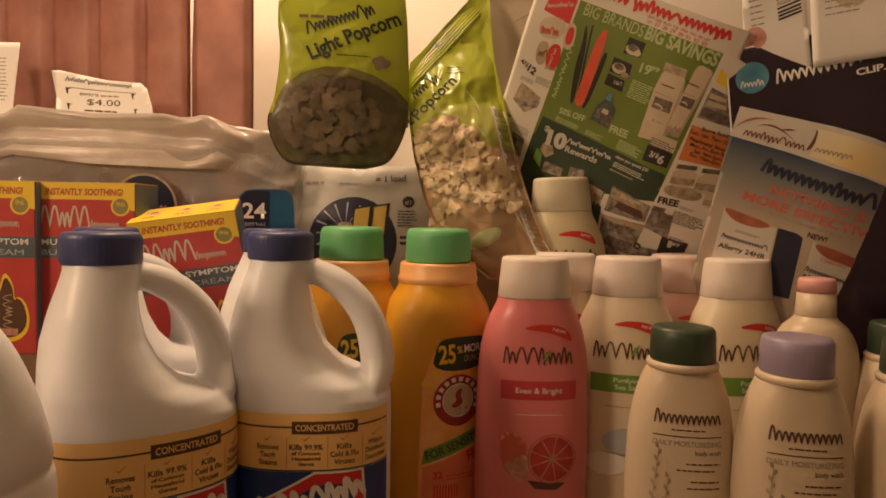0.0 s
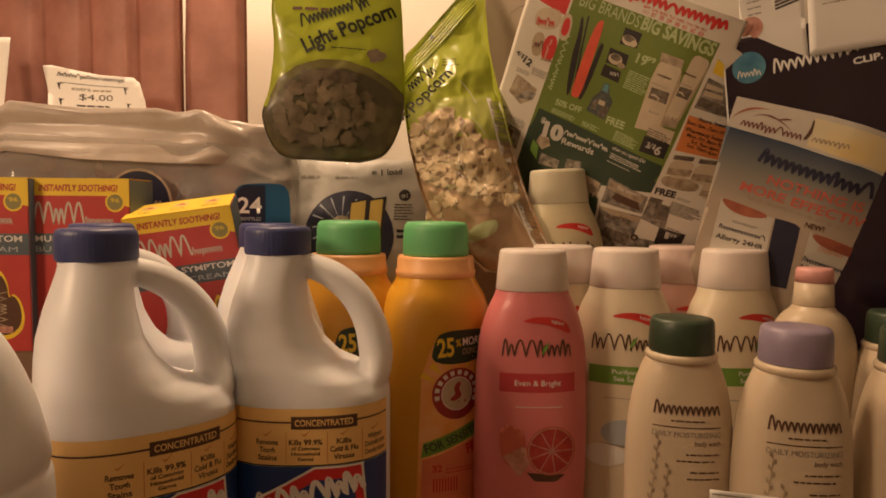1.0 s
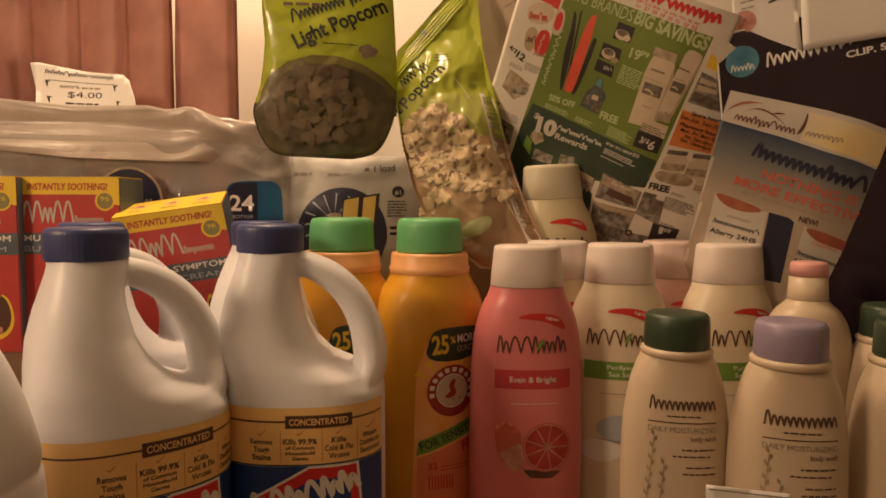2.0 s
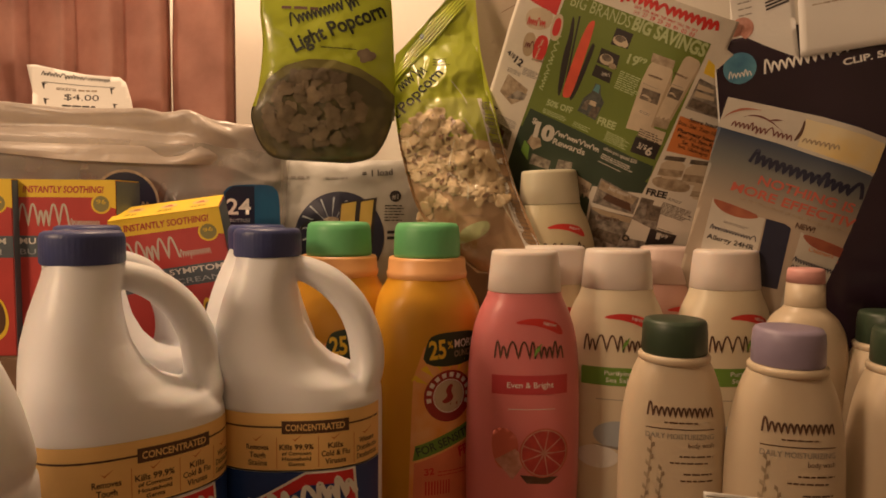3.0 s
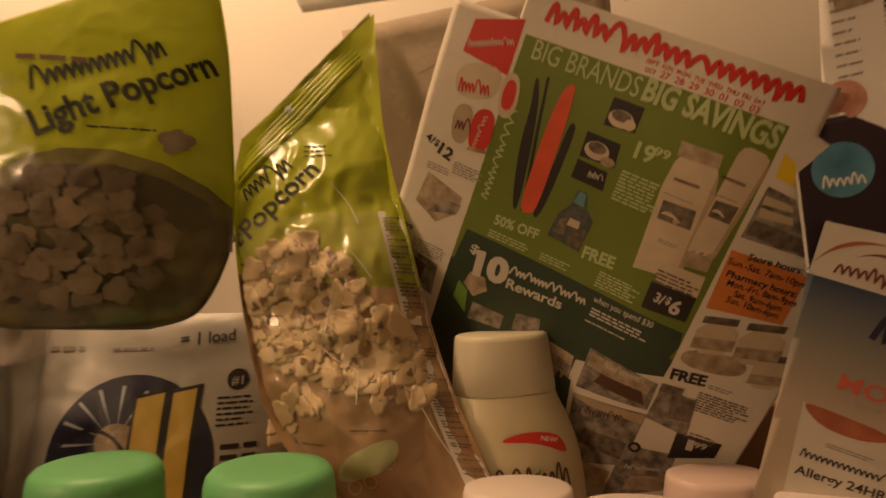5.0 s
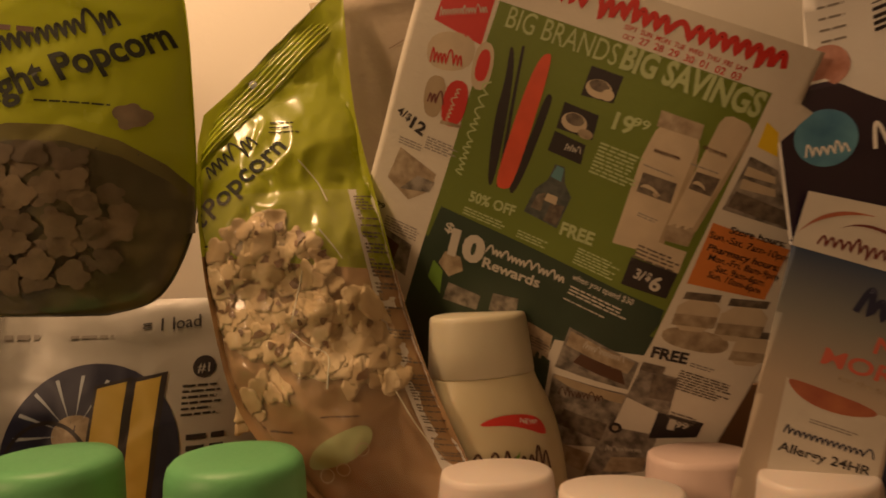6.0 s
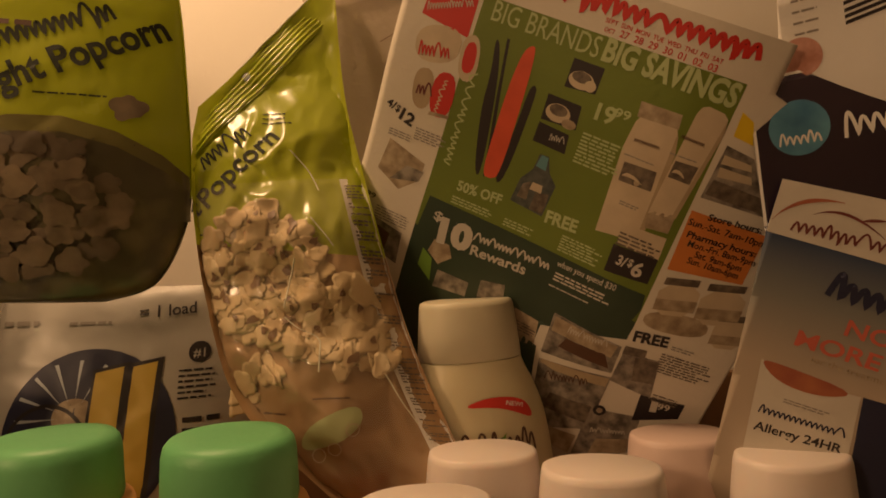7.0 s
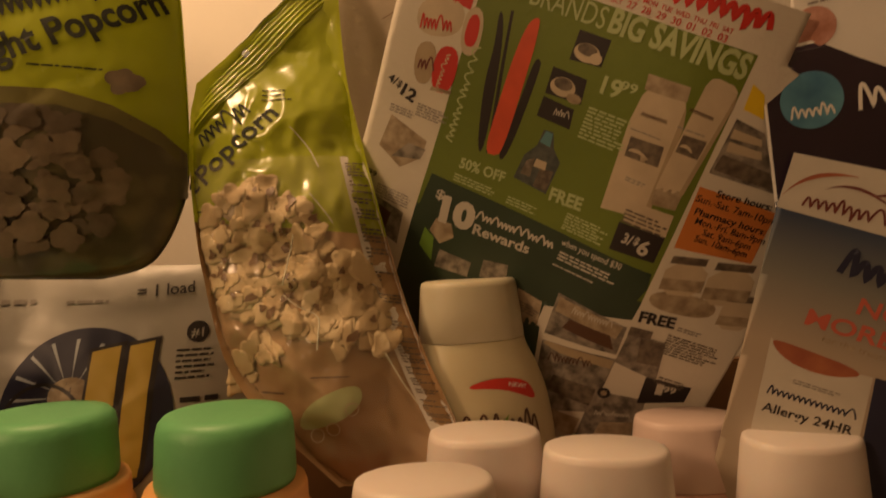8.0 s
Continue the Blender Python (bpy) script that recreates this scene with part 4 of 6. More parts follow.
def wrap_shell(z0, z1, count, grow, ripple, sag=0.0):
    bm = bmesh.new()
    rings = []
    for j in range(count + 1):
        f = j / count
        z = z0 + (z1 - z0) * f
        ring_ = []
        for k in range(160):
            t = 2 * math.pi * k / 160
            c, s = math.cos(t), math.sin(t)
            a, b = 0.205 + grow * f, 0.050 + grow * f * 0.6
            x, y = a * math.copysign(abs(c) ** 0.30, c), b * math.copysign(abs(s) ** 0.30, s)
            n = noise.noise(Vector((x * 11, y * 14, z * 30)))
            fine = noise.noise(Vector((x * 34 + 5, y * 40, z * 90)))
            ring_.append(bm.verts.new((x, y * (1 + 0.03 * n) - ripple * (n + 0.6 * fine) * 0.5 * (s < 0), z + ripple * (0.5 * n + 0.4 * fine) * f - 0.016 * f * (x + 0.2) / 0.4 - sag * (1 - f) * (0.7 + 1.3 * noise.noise(Vector((x * 13, y * 5, 7)))))))
        rings.append(ring_)
    for lo, hi in zip(rings, rings[1:]):
        for k in range(160):
            bm.faces.new((lo[k], lo[(k + 1) % 160], hi[(k + 1) % 160], hi[k]))
    return bm, rings


pack = thing("shrink_wrap", pose(*WATER_AT), "clear shrink wrap bunched round a case of water bottles", "wrap")
bm, rings = wrap_shell(0.0, 0.292, 40, 0.0, 0.010)
part("film", bm, WRAP, pack)
bm, rings = wrap_shell(0.280, 0.3215, 16, -0.010, 0.022, 0.026)
top_ring = rings[-1]
inner = [bm.verts.new((v.co.x * 0.86, v.co.y * 0.62, v.co.z - 0.006 + 0.008 * noise.noise(v.co * 40))) for v in top_ring]
for k in range(160):
    bm.faces.new((top_ring[k], top_ring[(k + 1) % 160], inner[(k + 1) % 160], inner[k]))
bm.faces.new(inner)
part("bunched_rim", bm, WRAP_RIM, pack, "whitish crumpled top edge of the wrap")
pack_host = (pack, lambda x, z, lift: Vector((x, -0.058 - lift - 0.004, z)))
disc(pack_host, "logo_edge", INK_TAN, (0.0600, 0.2215), 0.0330, 0.0330, 1)
disc(pack_host, "logo", WATER_NAVY, (0.0600, 0.2215), 0.0305, 0.0305, 2)
wordmark(pack_host, "xtlx", (0.050, 0.216), (0.083, 0.214), 0.013, INK_TAN, 3)
label_pts = [(0.1480, 0.120), (0.2100, 0.120), (0.2100, 0.228), (0.2050, 0.2385), (0.1960, 0.2410), (0.1640, 0.2405), (0.1560, 0.236), (0.1480, 0.218)]
patch(pack_host, "count_label", WATER_BLUE, label_pts, 2)
patch(pack_host, "count_panel", WATER_NAVY, [(0.1570, 0.190), (0.1850, 0.190), (0.1850, 0.2390), (0.1640, 0.2390), (0.1570, 0.2330)], 3)
lettering(pack_host, "24", (0.1580, 0.2120), (0.1815, 0.2120), 0.0150, INK_WHITE, 0.02, 5)
lettering(pack_host, "BOTTLES", (0.1610, 0.2045), (0.1805, 0.2045), 0.0032, INK_SKY_PALE, 0.0, 5)
lettering(pack_host, "purified", (0.1590, 0.1950), (0.1835, 0.1950), 0.0065, INK_WHITE, 0.02, 5)

# ---- receipts above the pack ----


def paper(name, origin, u, v, pts, mat, label, category, group="", bend=None, thick=0.0004, step=None):
    """A sheet of paper in the plane of u and v, seen from the side that u x v points to."""
    u, v = Vector(u).normalized(), Vector(v).normalized()
    n = u.cross(v).normalized()
    v = n.cross(u)
    m = Matrix((u, -n, v)).transposed().to_4x4()
    m.translation = Vector(origin)
    ob = thing(name, m, label, category, group)

    def face(x, z, lift):
        return Vector((x, (bend(x, z) if bend else 0.0) - lift, z))
    host = (ob, face, step) if step else (ob, face)
    sheet_of(host, "page", mat, pts, 0, thick)
    return host


receipt = paper("receipt", (-0.4085, 0.752, 0.3865), (1, 0, -0.02), (0, 0.06, 1), [(0.000, 0.0), (0.108, 0.0), (0.1045, 0.0200), (0.0970, 0.0410), (0.0890, 0.0475), (0.0500, 0.0500), (0.0020, 0.0570), (-0.0060, 0.0560), (0.0, 0.028)], PAPER_WHITE,
                "white till coupon slip tucked behind the water pack", "receipt", bend=lambda x, z: 0.010 * math.sin(x * 26))
wordmark(receipt, "OVSlphxrxxxp", (0.008, 0.0455), (0.078, 0.0415), 0.0055, INK, 2)
patch(receipt, "rule", INK, [(0.010, 0.0390), (0.084, 0.0360), (0.084, 0.0366), (0.010, 0.0396)], 2)
lettering(receipt, "extra", (0.022, 0.0315), (0.0420, 0.0312), 0.0042, INK_GREY, 0.02, 2)
fine_print(receipt, (0.044, 0.0312), (0.064, 0.0345), 1, 0.0028, INK_TAN, 2)
lettering(receipt, "$4.00", (0.030, 0.0215), (0.066, 0.0215), 0.0065, INK, 0.0, 2)
fine_print(receipt, (0.028, 0.0150), (0.068, 0.0175), 1, 0.0026, INK, 2)
for x, z in ((0.010, 0.036), (0.080, 0.033), (0.012, 0.019), (0.084, 0.016)):
    patch(receipt, "scissor_mark", INK, [(x, z - 0.004), (x + 0.001, z - 0.004), (x + 0.001, z + 0.001), (x + 0.004, z + 0.002), (x - 0.002, z + 0.003)], 2)
tag = paper("price_slip", (-0.4820, 0.756, 0.3900), (1, 0, 0), (0.12, 0.05, 1), [(0, 0), (0.022, 0), (0.030, 0.084), (-0.020, 0.084)], PAPER_WHITE, "narrow white paper slip beside the curtain", "receipt")
fine_print(tag, (0.004, 0.020), (0.018, 0.070), 12, 0.0018, INK_GREY, 2)

# ---- papers ----
FLY_U, FLY_V = (0.8239, -0.3652, -0.4335), (0.2467, -0.4576, 0.8543)


def turn_back(d):
    return 0.0 if d < 0 else 0.30 * d * d / 0.072 if d < 0.036 else 0.30 * (d - 0.018)


def wave(x, z):
    return 0.0012 * math.sin(38 * x + 9 * z) + 0.0007 * math.sin(61 * z)


bag_u, bag_v = (0.8462, -0.5329, 0.0), (-0.1529, -0.2428, 0.958)
bag = thing("paper_bag", pose(0, 0, 0), "beige paper bag propped behind the store flyer", "bag")
bm = bmesh.new()
bu, bv = Vector(bag_u), Vector(bag_v)
bn = bu.cross(bv)
base = Vector((0.1421, 0.6606, 0.4804)) - bn * 0.078
cols, rows_ = 40, 40
front = [[bm.verts.new(base + bu * (-0.158 + 0.030 * (1 - j / rows_) + (0.188 - 0.030 * (1 - j / rows_)) * i / cols) + bv * (-0.43 + 0.475 * j / rows_) - bn * (0.0016 * noise.noise(Vector((i * 0.25, j * 0.2, 3))) + 0.002 * abs(math.sin(0.21 * i + 0.16 * j))))
          for j in range(rows_ + 1)] for i in range(cols + 1)]
for i in range(cols):
    for j in range(rows_):
        bm.faces.new((front[i][j], front[i + 1][j], front[i + 1][j + 1], front[i][j + 1]))
edge = bmesh.ops.extrude_face_region(bm, geom=bm.faces[:])
for v in [g for g in edge["geom"] if isinstance(g, bmesh.types.BMVert)]:
    v.co -= bn * 0.030
bmesh.ops.recalc_face_normals(bm, faces=bm.faces[:])
part("body", bm, PAPER_BAG, bag)
crease_host = (bag, lambda x, z, lift: base + bu * x + bv * z + bn * (lift + 0.001))
patch(crease_host, "fold", CARDBOARD, [(-0.10, 0.005), (-0.02, 0.030), (-0.02, 0.0306), (-0.10, 0.0056)], 1)

flyer = paper("store_flyer", (0.1421, 0.6606, 0.4804), FLY_U, FLY_V, [(-0.0445, 0.0205), (-0.006, 0.0205), (-0.006, 0.0372), (0.150, 0.0372), (0.151, 0.014), (0.196, 0.0), (0.197, -0.215), (-0.0445, -0.215)],
              PAPER, "printed store flyer with a green front page", "flyer", bend=lambda x, z: wave(x, z) + turn_back(x - 0.110), step=0.004)
patch(flyer, "green_field", FLYER_GREEN, [(0.0, -0.125), (0.1395, -0.125), (0.1375, 0.0145), (0.0, 0.0145)], 0.4)
patch(flyer, "dark_field", INK_DARK_GREEN, [(0.0, -0.212), (0.092, -0.212), (0.092, -0.1462), (0.0, -0.1462)], 0.8)
patch(flyer, "dark_field", INK_DARK_GREEN, [(0.0, -0.1463), (0.092, -0.1463), (0.139, -0.132), (0.1395, -0.120), (0.0, -0.120)], 0.8)
wordmark(flyer, "OVSlphxrxxxp", (0.0082, 0.022), (0.137, 0.0244), 0.0125, INK_RED, 3, 1.7)
lettering(flyer, "27  28  29  30  01  02  03", (0.0731, 0.0162), (0.1221, 0.0151), 0.0032, INK_RED, 0.01)
lettering(flyer, "SUN  MON  TUE  WED  THU  FRI  SAT", (0.0722, 0.0205), (0.1232, 0.0194), 0.0022, INK_RED, 0.01)
lettering(flyer, "SEPT", (0.0640, 0.0206), (0.0705, 0.0205), 0.0022, INK_RED, 0.01)
lettering(flyer, "OCT", (0.0650, 0.0164), (0.0705, 0.0163), 0.0022, INK_RED, 0.01)
lettering(flyer, "BIG BRANDS", (0.0068, 0.0037), (0.0664, 0.0032), 0.0105, INK_PALE_GREEN, 0.0)
lettering(flyer, "BIG SAVINGS", (0.0687, 0.0035), (0.1364, 0.0026), 0.011, INK_PALE_GREEN, 0.035)
wordmark(flyer, "OVVlOllI", (0.0099, -0.0783), (0.0102, -0.0246), 0.005, INK_PALE_GREEN)
patch(flyer, "mascara_picture", INK, [(0.0242, -0.077), (0.0286, -0.0776), (0.0222, -0.0282), (0.0164, -0.0064), (0.0126, -0.0033), (0.0163, -0.0211), (0.017, -0.0423)], 1)
patch(flyer, "picture", INK, [(0.0301, -0.077), (0.0321, -0.0756), (0.0204, -0.0023), (0.0188, -0.0023)], 1)
patch(flyer, "mascara_picture", INK_CORAL, [(0.0288, -0.0762), (0.0347, -0.0769), (0.0388, -0.0729), (0.0376, -0.0228), (0.0356, -0.0032), (0.0336, -0.001), (0.0297, -0.0045), (0.0279, -0.0203), (0.028, -0.0541)], 2)
patch(flyer, "mascara_picture", INK, [(0.0362, -0.0772), (0.0422, -0.0766), (0.044, -0.023), (0.0411, -0.0193), (0.039, -0.0224), (0.0388, -0.0438)], 1)
patch(flyer, "picture", INK, [(0.0561, -0.0151), (0.0559, -0.0001), (0.0726, -0.0001), (0.0728, -0.0136)], 1)
disc(flyer, "picture", INK_CREAM, (0.0635, -0.0095), 0.0068, 0.0045, 2, 30)
disc(flyer, "picture", INK_SEPIA, (0.0632, -0.0080), 0.0052, 0.0028, 3, 30)
disc(flyer, "picture", INK_CREAM, (0.0688, -0.0108), 0.0032, 0.0028, 4, 30)
patch(flyer, "picture", INK, [(0.0502, -0.0349), (0.0496, -0.021), (0.0685, -0.0214), (0.07, -0.034)], 1)
disc(flyer, "picture", INK_CREAM, (0.0580, -0.0290), 0.0068, 0.0048, 2, 30)
disc(flyer, "picture", INK_SEPIA, (0.0578, -0.0275), 0.0050, 0.0030, 3, 30)
disc(flyer, "picture", INK_TAN, (0.0655, -0.0325), 0.0040, 0.0025, 4, 30)
patch(flyer, "picture", INK, [(0.05, -0.0474), (0.0501, -0.0365), (0.0677, -0.0376), (0.069, -0.048)], 1)
wordmark(flyer, "OOl", (0.0585, -0.0442), (0.0668, -0.0432), 0.004, INK_NEWS)
lettering(flyer, "19", (0.0765, -0.0248), (0.0869, -0.0245), 0.0083, INK_PALE_GREEN, 0.03)
lettering(flyer, "99", (0.0856, -0.02), (0.0938, -0.0197), 0.0044, INK_PALE_GREEN, 0.02)
fine_print(flyer, (0.0743, -0.0322), (0.0995, -0.0428), 9, 0.0015, INK_PALE_GREEN, 3)
lettering(flyer, "50% OFF", (0.0178, -0.0903), (0.0451, -0.0886), 0.0058, INK_PALE_GREEN, 0.03)
patch(flyer, "picture", BOTTLE_SLATE, [(0.0493, -0.0837), (0.0507, -0.0697), (0.0556, -0.0621), (0.0564, -0.0529), (0.0617, -0.0524), (0.0649, -0.0607), (0.0707, -0.0664), (0.0694, -0.0854)], 1)
patch(flyer, "picture", INK_SEPIA, [(0.0520, -0.0800), (0.0530, -0.0720), (0.0570, -0.0690), (0.0580, -0.0800)], 2)
patch(flyer, "picture", INK_SEPIA, [(0.0610, -0.0840), (0.0615, -0.0740), (0.0690, -0.0720), (0.0690, -0.0840)], 2)
patch(flyer, "picture", INK_CREAM, [(0.0575, -0.0735), (0.0580, -0.0690), (0.0640, -0.0690), (0.0645, -0.0735)], 3)
patch(flyer, "picture", INK_TEAL, [(0.0564, -0.0599), (0.0577, -0.053), (0.0617, -0.0533), (0.0626, -0.0606)], 2)
lettering(flyer, "FREE", (0.0718, -0.0874), (0.0903, -0.0861), 0.007, INK_PALE_GREEN, 0.035)
fine_print(flyer, (0.0169, -0.0964), (0.0483, -0.0935), 3, 0.0013, INK_PALE_GREEN, 3)
fine_print(flyer, (0.0502, -0.0938), (0.0699, -0.0955), 3, 0.0013, INK_PALE_GREEN, 3)
fine_print(flyer, (0.0843, -0.0892), (0.109, -0.094), 6, 0.0013, INK_PALE_GREEN, 3)
patch(flyer, "picture", INK_CREAM, [(0.0994, -0.0800), (0.0958, -0.0331), (0.0968, -0.0190), (0.0985, -0.0150), (0.1165, -0.0145), (0.1190, -0.0190), (0.1212, -0.0277), (0.1235, -0.0764)], 1)
patch(flyer, "picture", INK_BUFF, [(0.1180, -0.0170), (0.1190, -0.0190), (0.1212, -0.0277), (0.1235, -0.0764), (0.1208, -0.0770)], 1.5)
patch(flyer, "picture", INK_TAN, [(0.0966, -0.0161), (0.0956, -0.0085), (0.1165, -0.0081), (0.1176, -0.0152)], 2)
patch(flyer, "picture", INK_CREAM, [(0.1208, -0.0600), (0.1222, -0.0050), (0.1236, -0.0015), (0.1265, -0.0003), (0.1340, -0.0012), (0.1368, -0.0035), (0.1380, -0.0100), (0.1345, -0.0580)], 2)
patch(flyer, "picture", INK_BUFF, [(0.1368, -0.0040), (0.1380, -0.0100), (0.1345, -0.0580), (0.1322, -0.0585)], 3)
patch(flyer, "picture", INK_TAN, [(0.1223, -0.0679), (0.1205, -0.0584), (0.1341, -0.0563), (0.1343, -0.0667)], 2)
patch(flyer, "picture", INK_SEPIA, [(0.1002, -0.0497), (0.0995, -0.0394), (0.1165, -0.0385), (0.1178, -0.0490)], 2)
patch(flyer, "swoosh", INK_CREAM, [(0.1003, -0.0470), (0.1030, -0.0440), (0.1085, -0.0450), (0.1130, -0.0480), (0.1080, -0.0465), (0.1035, -0.0462)], 3)
disc(flyer, "picture", INK_TAN, (0.1095, -0.0475), 0.0016, 0.0016, 3, 20)
patch(flyer, "picture", INK_SEPIA, [(0.1222, -0.0386), (0.1224, -0.0296), (0.1338, -0.0292), (0.1334, -0.0388)], 4)
patch(flyer, "swoosh", INK_CREAM, [(0.1226, -0.0360), (0.1240, -0.0335), (0.1275, -0.0340), (0.1305, -0.0372), (0.1270, -0.0356), (0.1245, -0.0354)], 5)
wordmark(flyer, "xxxxxx", (0.0999, -0.0285), (0.1128, -0.028), 0.003, INK_BROWN)
wordmark(flyer, "xxxxxx", (0.12, -0.0188), (0.1317, -0.0194), 0.003, INK_BROWN)
fine_print(flyer, (0.0979, -0.0361), (0.1155, -0.0343), 1, 0.001, INK_GREY, 3)
fine_print(flyer, (0.1052, -0.0586), (0.1159, -0.0587), 2, 0.001, INK_GREY, 3)
fine_print(flyer, (0.1182, -0.0274), (0.1318, -0.0264), 1, 0.001, INK_GREY, 3)
patch(flyer, "price_box", INK_CREAM, [(0.1129, -0.0819), (0.1115, -0.07), (0.1349, -0.0694), (0.1358, -0.0821)], 3)
fine_print(flyer, (0.1119, -0.0738), (0.1356, -0.0792), 4, 0.0016, INK_SEPIA, 4)
patch(flyer, "price_box", INK, [(0.1122, -0.0987), (0.1113, -0.0827), (0.1357, -0.0818), (0.1361, -0.0969)], 3)
lettering(flyer, "3/", (0.1163, -0.0925), (0.1215, -0.0927), 0.0055, INK_NEWS, 0.03, 5)
lettering(flyer, "$", (0.1222, -0.0910), (0.1248, -0.0911), 0.0042, INK_NEWS, 0.03, 5)
lettering(flyer, "6", (0.1252, -0.0950), (0.131, -0.0952), 0.0080, INK_NEWS, 0.03, 5)
patch(flyer, "banner", INK_DARK_GREEN, [(0.0016, -0.1235), (0.0038, -0.0998), (0.1376, -0.1032), (0.1389, -0.1121), (0.1355, -0.1252)], 3)
lettering(flyer, "$", (0.0101, -0.1123), (0.0154, -0.1122), 0.0055, INK_NEWS, 0.02, 5)
lettering(flyer, "10", (0.0160, -0.1241), (0.0374, -0.1223), 0.0145, INK_NEWS, 0.06, 5)
wordmark(flyer, "Ixlxxllxlx", (0.0372, -0.115), (0.084, -0.113), 0.006, INK_NEWS, 5, 1.5)
lettering(flyer, "Rewards", (0.0379, -0.1236), (0.0726, -0.1213), 0.006, INK_NEWS, 0.025, 5)
lettering(flyer, "when you spend $30", (0.0876, -0.108), (0.1222, -0.1073), 0.0036, INK_NEWS, 0.01, 5)
fine_print(flyer, (0.0886, -0.1107), (0.1231, -0.114), 3, 0.0015, INK_NEWS, 5)
fine_print(flyer, (0.0876, -0.1195), (0.1127, -0.1192), 1, 0.0012, INK_NEWS, 5)
patch(flyer, "picture", INK_TAN, [(0.0128, -0.1326), (0.0147, -0.1241), (0.0235, -0.122), (0.0284, -0.1311), (0.0212, -0.1383)], 2)
patch(flyer, "picture", PHOTO_GREY, [(0.0222, -0.1536), (0.0223, -0.1417), (0.0432, -0.1414), (0.0434, -0.1511)], 2)
patch(flyer, "picture", INK_GREEN, [(0.0092, -0.144), (0.0095, -0.1321), (0.0168, -0.1365), (0.0194, -0.151)], 2)
patch(flyer, "picture", PHOTO_GREY, [(0.0503, -0.1476), (0.0496, -0.1362), (0.0643, -0.1329), (0.0663, -0.1435)], 2)
patch(flyer, "picture", INK_TAN, [(0.0773, -0.1637), (0.0742, -0.1433), (0.0902, -0.1448), (0.0928, -0.1613)], 2)
fine_print(flyer, (0.0739, -0.1495), (0.0918, -0.1538), 4, 0.0013, INK_SEPIA, 4)
patch(flyer, "picture", INK_DARK_GREEN, [(0.0853, -0.1736), (0.0843, -0.1578), (0.0944, -0.1605), (0.0991, -0.1826)], 2)
patch(flyer, "picture", PHOTO_GREY, [(0.0981, -0.1625), (0.0969, -0.1348), (0.1384, -0.1372), (0.1396, -0.1559)], 2)
patch(flyer, "picture", INK_TAN, [(0.0989, -0.1461), (0.0986, -0.1366), (0.1365, -0.1382), (0.1356, -0.1464)], 3)
wordmark(flyer, "Oxlxxxl", (0.1081, -0.1431), (0.1311, -0.1411), 0.005, INK_NEWS, 4)
patch(flyer, "picture", INK_BROWN, [(0.1062, -0.154), (0.1086, -0.1468), (0.132, -0.1457), (0.1369, -0.1536), (0.1202, -0.1542)], 3)
patch(flyer, "picture", PHOTO_GREY, [(0.1043, -0.1967), (0.0986, -0.167), (0.1407, -0.1585), (0.1413, -0.1979), (0.1165, -0.2091)], 2)
wordmark(flyer, "IOxxtp", (0.1066, -0.1783), (0.1304, -0.1694), 0.006, INK_BROWN, 4)
patch(flyer, "picture", INK_SEPIA, [(0.1120, -0.1960), (0.1125, -0.1850), (0.1380, -0.1820), (0.1385, -0.1945)], 3)
patch(flyer, "picture", INK_BUFF, [(0.1000, -0.1690), (0.1005, -0.1665), (0.1400, -0.1600), (0.1400, -0.1660), (0.1100, -0.1700)], 3)
patch(flyer, "picture", INK_TAN, [(0.1162, -0.2182), (0.1164, -0.2069), (0.137, -0.205), (0.1368, -0.2186)], 3)
patch(flyer, "picture", PHOTO_GREY, [(0.139, -0.224), (0.1371, -0.1833), (0.1658, -0.1782), (0.1685, -0.2044)], 2)
disc(flyer, "picture", INK, (0.1428, -0.1827), 0.0036, 0.0036, 3)
disc(flyer, "picture", INK_TAN, (0.1428, -0.1827), 0.0018, 0.0018, 4)
wordmark(flyer, "OlxOxx", (0.1437, -0.1994), (0.1621, -0.1933), 0.004, INK_NEWS, 4)
patch(flyer, "picture", INK_TAN, [(0.1476, -0.2138), (0.1483, -0.2022), (0.1663, -0.1949), (0.1672, -0.2053)], 3)
lettering(flyer, "FREE", (0.1421, -0.1313), (0.1607, -0.1287), 0.0065, INK, 0.04)
fine_print(flyer, (0.1626, -0.1261), (0.1779, -0.1265), 2, 0.0012, INK_GREY, 3)
fine_print(flyer, (0.1597, -0.1322), (0.1896, -0.1454), 8, 0.0014, INK_SEPIA, 3)
patch(flyer, "jar_picture", INK_TAN, rounded([(0.1417, -0.1099), (0.1749, -0.1057), (0.176, -0.1184), (0.1426, -0.122)]), 1)
patch(flyer, "jar_picture", INK_CREAM, rounded([(0.1425, -0.0935), (0.1626, -0.0883), (0.1646, -0.1073), (0.1444, -0.1122)], 1), 2)
patch(flyer, "jar_lid", INK_SEPIA, [(0.1436, -0.0895), (0.1604, -0.0854), (0.1605, -0.0898), (0.1436, -0.0938)], 3)
patch(flyer, "jar_label", INK_TAN, [(0.1434, -0.1027), (0.1636, -0.0978), (0.1642, -0.1045), (0.144, -0.1094)], 4)
patch(flyer, "jar_picture", INK_CREAM, rounded([(0.1638, -0.0901), (0.1856, -0.0845), (0.188, -0.1052), (0.1661, -0.1104)], 1), 2)
patch(flyer, "jar_lid", INK_SEPIA, [(0.1651, -0.0855), (0.1833, -0.081), (0.1833, -0.0854), (0.1652, -0.0899)], 3)
patch(flyer, "jar_label", INK_TAN, [(0.165, -0.1006), (0.1869, -0.095), (0.1875, -0.1017), (0.1657, -0.1073)], 4)
